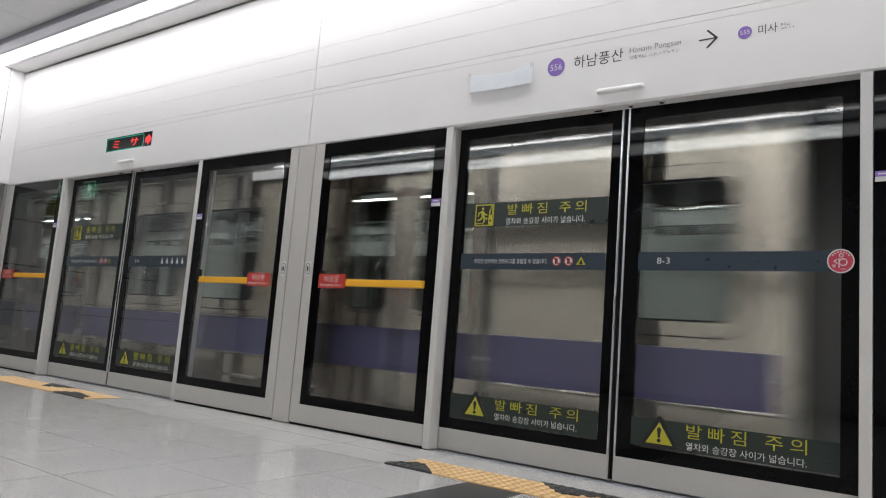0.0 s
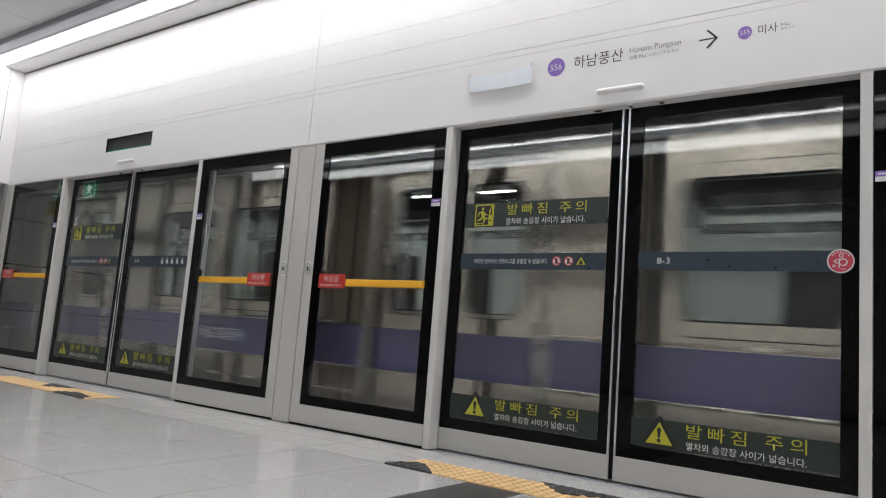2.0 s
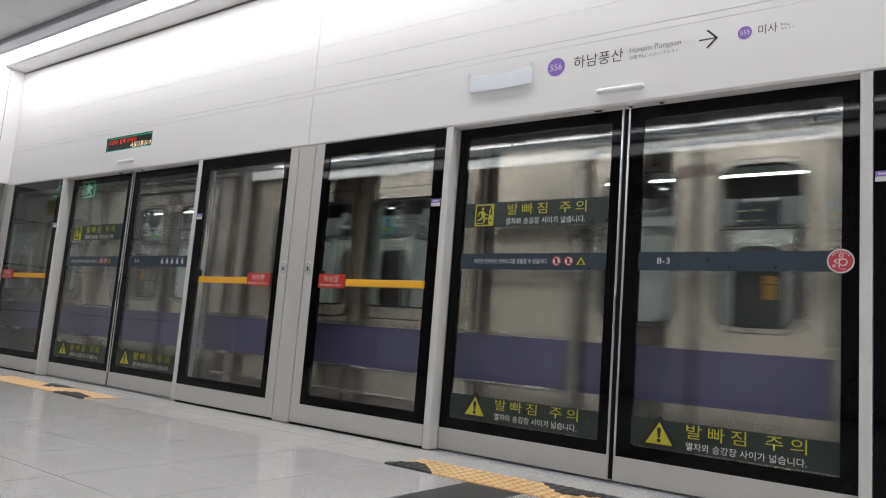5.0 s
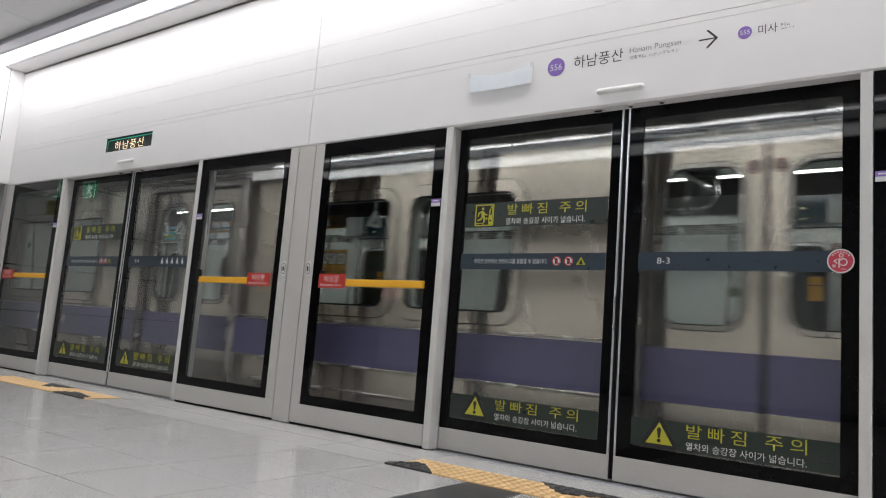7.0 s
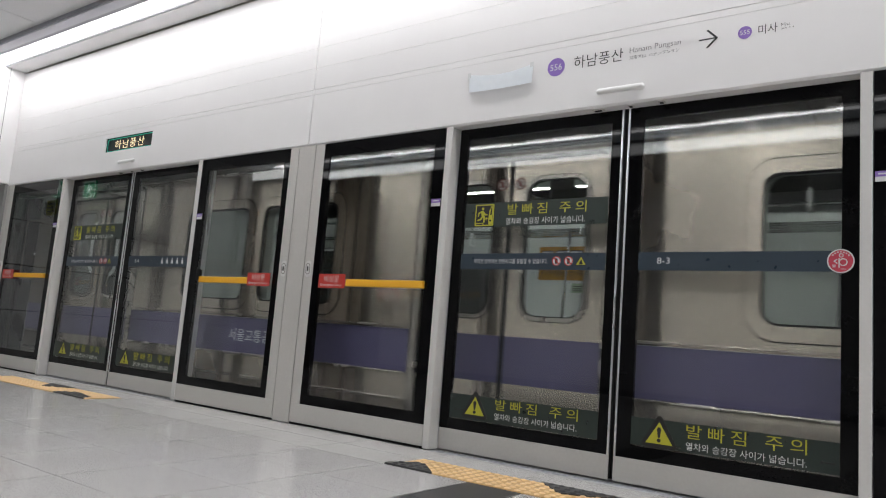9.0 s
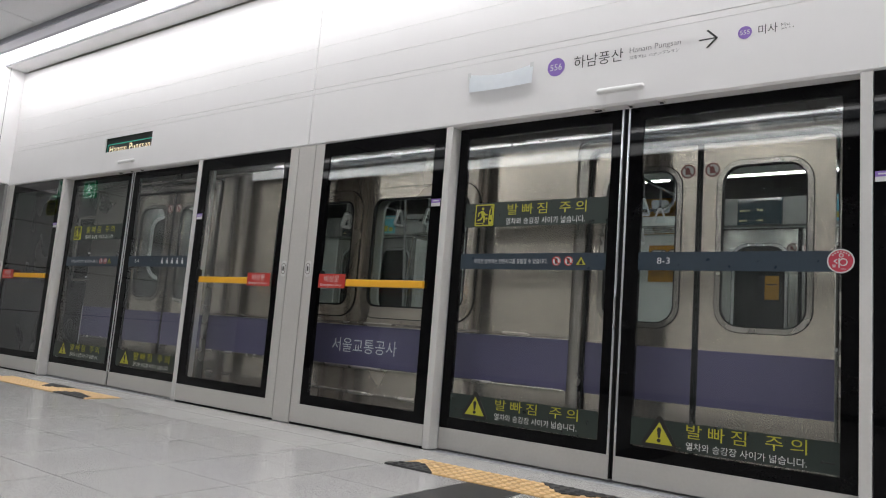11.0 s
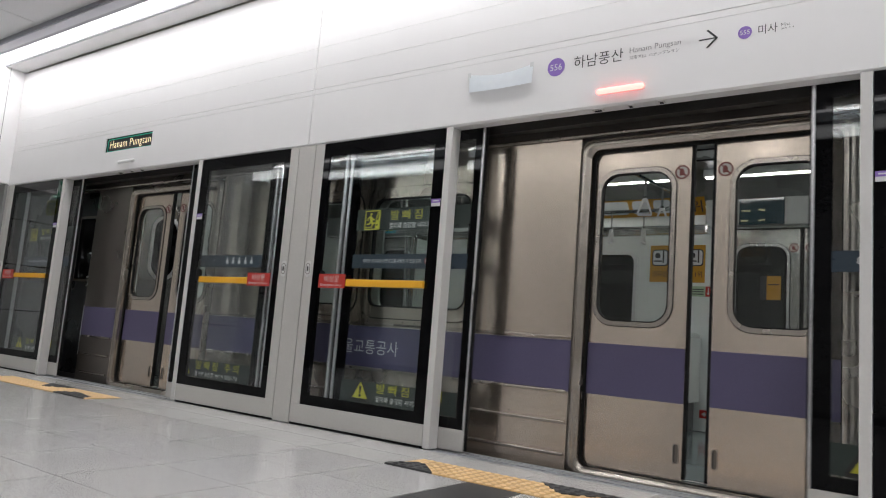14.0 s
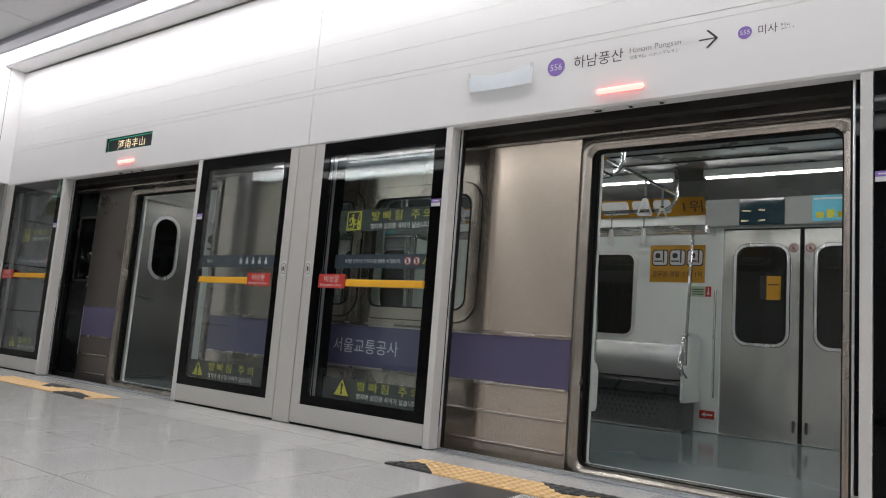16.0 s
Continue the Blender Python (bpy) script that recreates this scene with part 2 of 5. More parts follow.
def holed(bm, x0, x1, z0, z1, hole, y0, y1, n=6):
    """A flat panel with one rounded hole; hole: x0, x1, z0, z1, radius."""
    inner = rounded(*hole, n=n)
    corner = ((x1, z1), (x0, z1), (x0, z0), (x1, z0))
    outer = []
    for k in range(4):
        cx, cz = corner[k]
        for i in range(n + 1):
            f = i / n
            ax, az = inner[k * (n + 1) + i]
            if k in (0, 2):
                p = (cx, az + (cz - az) * min(1, 2 * f)) if f < 0.5 else (ax + (cx - ax) * min(1, 2 - 2 * f), cz)
            else:
                p = (ax + (cx - ax) * min(1, 2 * f), cz) if f < 0.5 else (cx, az + (cz - az) * min(1, 2 - 2 * f))
            outer.append(p)
    return ring(bm, outer, inner, y0, y1)


def rolled_ring(outer, inner, y0, bulge, depth, steps=6):
    """Frame with a rounded face that swells towards the platform."""
    bm = bmesh.new()
    loops = [[bm.verts.new((x, y0 + depth, z)) for x, z in outer]]
    for k in range(steps + 1):
        u = k / steps
        y = y0 - bulge * math.sin(math.pi * (0.12 + 0.76 * u))
        loops.append([bm.verts.new((xa + (xb - xa) * u, y, za + (zb - za) * u)) for (xa, za), (xb, zb) in zip(outer, inner)])
    loops.append([bm.verts.new((x, y0 + depth, z)) for x, z in inner])
    n = len(outer)
    for a, b in zip(loops, loops[1:] + loops[:1]):
        for q in range(n):
            bm.faces.new((a[q], a[(q + 1) % n], b[(q + 1) % n], b[q]))
    return bm


def tube(bm, path, r, n=8):
    rings = []
    for i, p in enumerate(path):
        p = Vector(p)
        d = (Vector(path[min(i + 1, len(path) - 1)]) - Vector(path[max(i - 1, 0)])).normalized()
        side = d.orthogonal().normalized() if i == 0 else (last - d * last.dot(d)).normalized()
        last = side
        up = d.cross(side)
        rings.append([bm.verts.new(p + (side * math.cos(2 * math.pi * k / n) + up * math.sin(2 * math.pi * k / n)) * r) for k in range(n)])
    for a, b in zip(rings, rings[1:]):
        for k in range(n):
            bm.faces.new((a[k], a[(k + 1) % n], b[(k + 1) % n], b[k]))
    bm.faces.new(rings[0][::-1])
    bm.faces.new(rings[-1])
    return bm


def arc(c, r, a0, a1, ax, ay, n=8):
    c, ax, ay = Vector(c), Vector(ax), Vector(ay)
    return [c + ax * r * math.cos(radians(a0 + (a1 - a0) * i / n)) + ay * r * math.sin(radians(a0 + (a1 - a0) * i / n)) for i in range(n + 1)]


def disc(bm, cx, cz, r, y0, y1, n=28):
    return prism(bm, [(cx + r * math.cos(2 * math.pi * i / n), cz + r * math.sin(2 * math.pi * i / n)) for i in range(n)], y0, y1)


def mesh_from(bm, name, mat, smooth=False):
    bmesh.ops.recalc_face_normals(bm, faces=bm.faces[:])
    me = bpy.data.meshes.new(name)
    bm.to_mesh(me)
    bm.free()
    me.materials.append(mat)
    if smooth:
        for p in me.polygons:
            p.use_smooth = True
        me.set_sharp_from_angle(angle=radians(40))
    return me


def part(name, bm, mat, parent, label="", smooth=False):
    me = bm if isinstance(bm, bpy.types.Mesh) else mesh_from(bm, name, mat, smooth)
    ob = new(name, me)
    ob.parent = parent
    if label:
        ob["label"] = label
    return ob


def thing(name, m, label, category, group=""):
    ob = new(name)
    ob.empty_display_size = 0.1
    ob.matrix_basis = m
    return tagged(ob, label, category, group)


def structure(name, bm, mat, label, category, smooth=False):
    ob = new(name, mesh_from(bm, name, mat, smooth))
    return tagged(ob, label, category, kind="structure")


def letters(body, x0, x1, z0, z1, y, mat, flip=False, thin=0.0, gap=1.0):
    """A mesh of the words, filling the given rectangle on an upright plane."""
    cu = bpy.data.curves.new("words", "FONT")
    cu.body = body
    cu.resolution_u = 3
    cu.offset = -thin
    cu.space_character = gap
    ob = bpy.data.objects.new("words", cu)
    scene.collection.objects.link(ob)
    me = bpy.data.meshes.new_from_object(ob.evaluated_get(bpy.context.evaluated_depsgraph_get()))
    bpy.data.objects.remove(ob)
    co = np.empty(len(me.vertices) * 3)
    me.vertices.foreach_get("co", co)
    co = co.reshape(-1, 3)
    lo, hi = co.min(0), co.max(0)
    u = (co[:, 0] - lo[0]) / (hi[0] - lo[0])
    w = (co[:, 1] - lo[1]) / max(hi[1] - lo[1], 1e-6)
    out = np.empty_like(co)
    out[:, 0] = x1 - (x1 - x0) * u if flip else x0 + (x1 - x0) * u
    out[:, 1] = y
    out[:, 2] = z0 + (z1 - z0) * w
    me.vertices.foreach_set("co", out.reshape(-1))
    me.materials.clear()
    me.materials.append(mat)
    me.update()
    return me


# ---- platform: floor, edge, walls, ceiling ----
def build_setting():
    bm = box(bmesh.new(), -16, 7, -5.6, -0.612, -0.3, -0.004)
    box(bm, -16, 7, -0.612, -0.03, -0.3, -0.004)
    floor = structure("floor", bm, M_JOINT, "grey joints between polished granite floor tiles", "floor")
    sill = structure("door_sill", box(bmesh.new(), -16, 7, -0.03, 0.20, -0.25, -0.008), M_SILL,
                     "dark steel threshold under the screen doors", "threshold")
    bm = box(bmesh.new(), -16, 7, 0.062, 0.070, -0.008, -0.003)
    box(bm, -16, 7, 0.145, 0.153, -0.008, -0.003)
    part("guide_rail", bm, M_SILL, sill)
    for nm, x0, x1, y0, y1 in (("floor_east", 1.019, 7, -5.6, -0.613), ("floor_south", -16, 1.017, -5.6, -5.365), ("floor_west", -16, -9.262, -5.363, -3.465)):
        structure(nm, box(bmesh.new(), x0, x1, y0, y1, -0.02, 0.0), M_GRANITE, "polished speckled granite floor", "floor")
    # fascia over the doors: two flush runs with a seam, grooves between the upper slats
    for i, (a, b) in enumerate(((-8.78, -3.913), (-3.907, 7))):
        bm = bmesh.new()
        lip = [(0.0, 2.022), (0.012, 2.010), (0.09, 2.010), (0.09, 2.035), (0.012, 2.035), (0.008, 2.022)]
        va = [bm.verts.new((a, y, z)) for y, z in lip]
        vb = [bm.verts.new((b, y, z)) for y, z in lip]
        bm.faces.new(va)
        bm.faces.new(vb[::-1])
        for k in range(6):
            bm.faces.new((va[k], vb[k], vb[(k + 1) % 6], va[(k + 1) % 6]))
        if i == 0:
            holed(bm, a, b, 2.022, 2.40, (-6.783, -5.993, 2.217, 2.357, 0.002), 0.0, 0.008, n=2)
        else:
            box(bm, a, b, 0.0, 0.008, 2.022, 2.40)
        f = structure("fascia_%d" % (i + 1), bm, M_PANEL, "white enamelled steel fascia above the screen doors", "wall panel")
        part("backing", box(bmesh.new(), a, b, 0.03, 0.08, 2.04, 3.38), M_KICK, f)
        edges = (2.4018, 2.440, 2.4418, 2.61, 2.6109, 2.768, 2.7689, 2.942, 2.9429, 3.125, 3.1259, 3.335)
        for z0, z1 in zip(edges[0::2], edges[1::2]):
            part("slat", soft_box(a, b, 0.0, 0.009, z0, z1, 0.0015, 1), M_PANEL, f)
    # column that closes the run
    col = structure("wall_column", soft_box(-9.3, -8.782, -0.55, 0.1, 2.03, 3.40, 0.004, 2), M_PANEL, "white enamelled wall return beside the fascia", "wall return")
    # unseen filler, set back and dark to keep the glass reflection dark
    structure("lower_cladding", box(bmesh.new(), -9.3, -8.785, -0.03, 0.1, -0.1, 2.028), M_WALLGREY, "unseen dark filler under the white wall return", "wall panel")
    part("joint_line", box(bmesh.new(), -8.784, -8.7805, -0.160, -0.155, 2.03, 3.39), M_JOINT, col)
    # header box behind the fascia
    structure("door_header", box(bmesh.new(), -16, 7, 0.17, 0.24, 1.985, 3.4), M_DARKSTEEL, "dark steel header of the screen doors", "header")
    structure("door_track", box(bmesh.new(), -16, 7, 0.092, 0.168, 2.06, 2.2), M_DARKSTEEL, "dark sliding door track", "track")
    # ceiling with its light trough
    bm = box(bmesh.new(), -16, 7, -5.6, 0.3, 3.43, 3.6)
    for x in np.arange(-15.65, 7, 1.2):
        for y0 in np.arange(-4.86, -0.6, 1.075):
            box(bm, x + 0.004, x + 1.196, y0, y0 + 1.079, 3.402, 3.425)
    structure("ceiling", bm, M_CEIL, "pale grey metal panel ceiling with thin joints", "ceiling")
    structure("soffit_strip", box(bmesh.new(), -8.78, 7, -0.20, -0.004, 3.352, 3.40), M_PANEL, "white soffit strip beside the lights", "ceiling strip")
    lamp = thing("linear_ceiling_light", pose(-4, -0.32, 3.36), "long white linear ceiling light along the wall", "ceiling light")
    for x in np.arange(-4.78, 10.9, 1.25):
        part("diffuser", box(bmesh.new(), x + 0.002, min(x + 1.248, 11), -0.082, 0.098, 0.012, 0.03), M_LIGHT, lamp)
        for y in (-0.08, 0.09):
            part("clip", soft_box(x + 0.55, x + 0.585, y - 0.006, y + 0.006, 0.006, 0.014, 0.002, 1), M_TRIM, lamp)
    part("edge_trim", box(bmesh.new(), -4.78, 11, 0.099, 0.118, -0.004, 0.04), M_TRIM, lamp)
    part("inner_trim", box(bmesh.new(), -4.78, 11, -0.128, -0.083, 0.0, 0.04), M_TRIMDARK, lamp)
    part("housing", soft_box(-4.78, 11, -0.238, -0.129, -0.008, 0.041, 0.004, 1), M_TRIM, lamp)
    # solid dark strip painted as the shadow between housing and ceiling
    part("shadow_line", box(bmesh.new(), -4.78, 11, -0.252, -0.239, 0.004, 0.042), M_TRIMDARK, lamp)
    # luminaire rows between the ceiling panels
    for x in np.arange(-8.87, 6.6, 1.48):
        dl = thing("downlight", pose(x, -2.78, 3.402), "small round white ceiling downlight", "downlight", "downlights")
        part("rim", ring(bmesh.new(), rounded(-0.07, 0.07, -0.07, 0.07, 0.0699, 5), rounded(-0.052, 0.052, -0.052, 0.052, 0.0519, 5), -0.006, 0.001), M_TRIM, dl).rotation_euler = (math.pi / 2, 0, 0)
        part("lens", disc(bmesh.new(), 0, 0, 0.052, -0.003, 0.0, 20), M_DOWNLIGHT, dl).rotation_euler = (math.pi / 2, 0, 0)
    for y, w in ((-4.45, 0.05),):
        for x in np.arange(-9.65, 6.6, 1.2):
            lum = thing("ceiling_luminaire", pose(x + 0.6, y, 3.40), "slim white ceiling luminaire between metal panels", "ceiling light", "ceiling luminaires")
            part("diffuser", soft_box(-0.45, 0.45, -w, w, -0.018, 0.001, 0.004, 1), M_LIGHT, lum)
            part("end_cap", soft_box(-0.48, -0.452, -w, w, -0.02, 0.001, 0.004, 1), M_TRIM, lum)
    cross = thing("cross_luminaire", pose(-1.90, -4.62, 3.40), "white luminaire running across the platform ceiling", "ceiling light")
    part("diffuser", soft_box(-0.06, 0.06, -0.27, 0.27, -0.022, 0.001, 0.004, 1), M_LIGHT, cross)
    part("end_cap", soft_box(-0.06, 0.06, 0.272, 0.29, -0.022, 0.001, 0.004, 1), M_TRIM, cross)
    # the opposite side of the platform: glowing stand-in for its white fascia, dark wall with joints, columns
    # no lamp here: these strips glow in place of the lit opposite fascia
    lamp = thing("lit_fascia_standin", pose(-1, -5.19, 3.40), "glowing strip standing in for the lit white fascia opposite", "ceiling light")
    for x in np.arange(-8.6, 7.9, 1.3):
        part("diffuser", box(bmesh.new(), x, x + 1.297, -0.25, 0.24, -0.02, 0.001), M_FASCIAGLOW, lamp)
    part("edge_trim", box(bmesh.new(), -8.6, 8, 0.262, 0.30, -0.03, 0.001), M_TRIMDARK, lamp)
    # plain metal panels, made to glow for the light they reflect
    for x in np.arange(-9.65, 6.6, 1.2):
        pan = thing("glow_painted_panel", pose(x + 0.6, -4.62, 3.40), "metal ceiling panel with painted glow beside the luminaires", "ceiling light", "luminous panels")
        part("panel", box(bmesh.new(), -0.588, 0.588, -0.24, 0.10, -0.006, 0.001), M_PANELGLOW, pan)
        part("joint", box(bmesh.new(), 0.5885, 0.6115, -0.26, 0.62, -0.008, 0.001), M_RUBBER, pan)
    wall = structure("wall_south", box(bmesh.new(), -16, 7, -7.4, -7.222, 0, 4.4), M_RUBBER, "far platform wall behind grey panels", "wall")
    for x in np.arange(-15.24, 6.9, 1.65):
        for z0, z1 in ((0.10, 1.005), (1.02, 1.755), (1.77, 2.565), (2.58, 3.235), (3.25, 3.825), (3.84, 4.39)):
            part("panel", box(bmesh.new(), x, x + 1.635, -7.22, -7.20, z0, z1), M_WALLGREY, wall)
    structure("rear_floor", box(bmesh.new(), -16, 7, -7.4, -5.6, -0.3, -0.001), M_GRANITE, "grey granite floor behind the columns", "floor")
    structure("rear_ceiling", box(bmesh.new(), -16, 7, -7.4, -5.46, 4.4, 4.6), M_CEIL, "pale grey ceiling behind the bulkhead", "ceiling")
    structure("ceiling_edge", box(bmesh.new(), -16, 7, -5.60, -5.45, 3.40, 4.4), M_CEIL, "pale grey edge where the ceiling steps up", "ceiling edge")
    structure("wall_east", box(bmesh.new(), 7, 7.2, -7.4, 0.3, 0, 4.6), M_WALLGREY, "plain grey end wall of the platform", "wall")
    west = structure("wall_west", box(bmesh.new(), -10.5, -10.322, -4.7, -0.56, 0, 3.43), M_RUBBER, "end wall of the platform behind pale panels", "wall")
    rows = ((0.0, 0.60), (0.614, 1.21), (1.224, 1.82), (1.834, 2.43), (2.444, 2.87), (2.884, 3.40))
    for y in np.arange(-4.62, -0.7, 1.02):
        for z0, z1 in rows:
            part("panel", box(bmesh.new(), -10.32, -10.30, y, min(y + 1.006, -0.57), z0, z1), M_ENDWALL, west)
    room = structure("wall_room", box(bmesh.new(), -10.5, -9.2, -7.3, -4.642, 0, 3.43), M_RUBBER, "staff room wall at the platform end", "wall")
    for z0, z1 in rows[:-1] + ((2.884, 3.19),):
        part("panel", box(bmesh.new(), -10.30, -9.20, -4.64, -4.62, z0, z1), M_WALLGREY, room)
    box_light = thing("light_box", pose(-9.92, -4.64, 3.30), "white lit box under the ceiling of the end wall", "light box")
    part("case", soft_box(-0.52, 0.52, 0.0, 0.04, -0.10, 0.098, 0.006, 1), M_TRIMDARK, box_light)
    part("diffuser", box(bmesh.new(), -0.48, 0.48, 0.04, 0.046, -0.075, 0.08), M_LIGHT, box_light)
    # track side
    structure("track_bed", box(bmesh.new(), -34, 26, 0.2, 5.2, -1.5, -1.2), M_TUNNEL, "dark concrete track bed", "track bed")
    structure("platform_side", box(bmesh.new(), -34, 26, 0.19, 0.198, -1.2, -0.26), M_TUNNEL, "concrete side of the platform", "platform side")
    structure("tunnel_wall", box(bmesh.new(), -34, 26, 4.4, 4.7, -1.5, 4.2), M_TUNNEL, "dark concrete tunnel wall", "tunnel wall")
    structure("tunnel_roof", box(bmesh.new(), -34, 26, 0.24, 4.7, 3.6, 3.9), M_TUNNEL, "dark concrete tunnel roof", "tunnel roof")
    structure("tunnel_end_west", box(bmesh.new(), -34.3, -34, 0.2, 4.7, -1.5, 4), M_TUNNEL, "dark end of the tunnel", "tunnel")
    structure("tunnel_end_east", box(bmesh.new(), 26, 26.3, 0.2, 4.7, -1.5, 4), M_TUNNEL, "dark end of the tunnel", "tunnel")
    return floor


# ---- screen doors ----
G_MODULE = "platform screen doors"


def pane_frame(bm, x0, x1, z0, z1, ix0, ix1, iz0, iz1, y0, y1):
    return holed(bm, x0, x1, z0, z1, (ix0, ix1, iz0, iz1, 0.004), y0, y1, n=2)


def glass_pane(x0, x1, z0, z1, y, parent):
    g = part("glass", box(bmesh.new(), x0, x1, y, y + 0.008, z0, z1), M_GLASS, parent)
    g.visible_shadow = False
    return g


def sign_band(parent, name, x0, x1, z0, z1, y, mat):
    return part(name, box(bmesh.new(), x0, x1, y - 0.0015, y - 0.0005, z0, z1), mat, parent)


def warning_triangle(parent, cx, z0, w, h, y):
    e = 0.012
    t = part("warning_sign", prism(bmesh.new(), [(cx - w / 2, z0 - e), (cx + w / 2, z0 - e), (cx + w / 2 + e, z0 + e * 0.4), (cx + e * 0.8, z0 + h + e), (cx - e * 0.8, z0 + h + e), (cx - w / 2 - e, z0 + e * 0.4)],
                                   y - 0.003, y - 0.0015), M_BLACKPRINT, parent)
    k = 0.86
    part("yellow_field", prism(bmesh.new(), [(cx - w / 2 * k, z0 + h * 0.07), (cx + w / 2 * k, z0 + h * 0.07), (cx, z0 + h * 0.87)], y - 0.004, y - 0.003),
         M_YELLOWPRINT, t)
    bm = prism(bmesh.new(), [(cx - 0.005, z0 + h * 0.30), (cx + 0.005, z0 + h * 0.30), (cx + 0.011, z0 + h * 0.60), (cx + 0.006, z0 + h * 0.68), (cx - 0.006, z0 + h * 0.68), (cx - 0.011, z0 + h * 0.60)], y - 0.005, y - 0.004)
    disc(bm, cx, z0 + h * 0.20, 0.010, y - 0.005, y - 0.004, 12)
    part("exclamation", bm, M_BLACKPRINT, t)


def pictogram_run(parent, x0, z0, w, h, y):
    s = part("pictogram", box(bmesh.new(), x0, x0 + w, y - 0.003, y - 0.0015, z0, z0 + h), M_BLACKPRINT, parent)
    o = rounded(x0, x0 + w, z0, z0 + h, 0.004, 2)
    i = rounded(x0 + 0.007, x0 + w - 0.007, z0 + 0.007, z0 + h - 0.007, 0.003, 2)
    bm = ring(bmesh.new(), o, i, y - 0.004, y - 0.003)
    X = lambda f: x0 + w * f
    Z = lambda f: z0 + h * f
    disc(bm, X(0.40), Z(0.80), h * 0.068, y - 0.004, y - 0.003, 12)
    for a in (((0.30, 0.70), (0.42, 0.72), (0.50, 0.50), (0.36, 0.42)), ((0.38, 0.48), (0.50, 0.50), (0.56, 0.32), (0.46, 0.30)), ((0.46, 0.34), (0.55, 0.36), (0.52, 0.16), (0.45, 0.16)),
              ((0.36, 0.44), (0.44, 0.42), (0.32, 0.26), (0.26, 0.32)), ((0.28, 0.34), (0.33, 0.28), (0.14, 0.24), (0.14, 0.30)),
              ((0.42, 0.70), (0.47, 0.66), (0.56, 0.55), (0.66, 0.54), (0.66, 0.49), (0.53, 0.49), (0.42, 0.60)), ((0.32, 0.70), (0.34, 0.64), (0.22, 0.58), (0.20, 0.44), (0.15, 0.45), (0.17, 0.62)),
              ((0.05, 0.14), (0.44, 0.14), (0.44, 0.11), (0.05, 0.11)), ((0.44, 0.14), (0.47, 0.14), (0.47, 0.06), (0.44, 0.06)),
              ((0.74, 0.06), (0.93, 0.06), (0.93, 0.93), (0.86, 0.93), (0.76, 0.70), (0.72, 0.30)),
              ((0.58, 0.40), (0.61, 0.38), (0.68, 0.42), (0.65, 0.35), (0.70, 0.32), (0.62, 0.31), (0.60, 0.24), (0.57, 0.32))):
        prism(bm, [(X(p), Z(q)) for p, q in a], y - 0.004, y - 0.003)
    part("train_window", prism(bmesh.new(), [(X(0.80), Z(0.50)), (X(0.90), Z(0.50)), (X(0.90), Z(0.86)), (X(0.86), Z(0.84))], y - 0.0046, y - 0.004), M_BLACKPRINT, s)
    part("train_lamp", disc(bmesh.new(), X(0.83), Z(0.24), h * 0.05, y - 0.0046, y - 0.004, 12), M_BLACKPRINT, s)
    part("figure_print", bm, M_YELLOWPRINT, s)


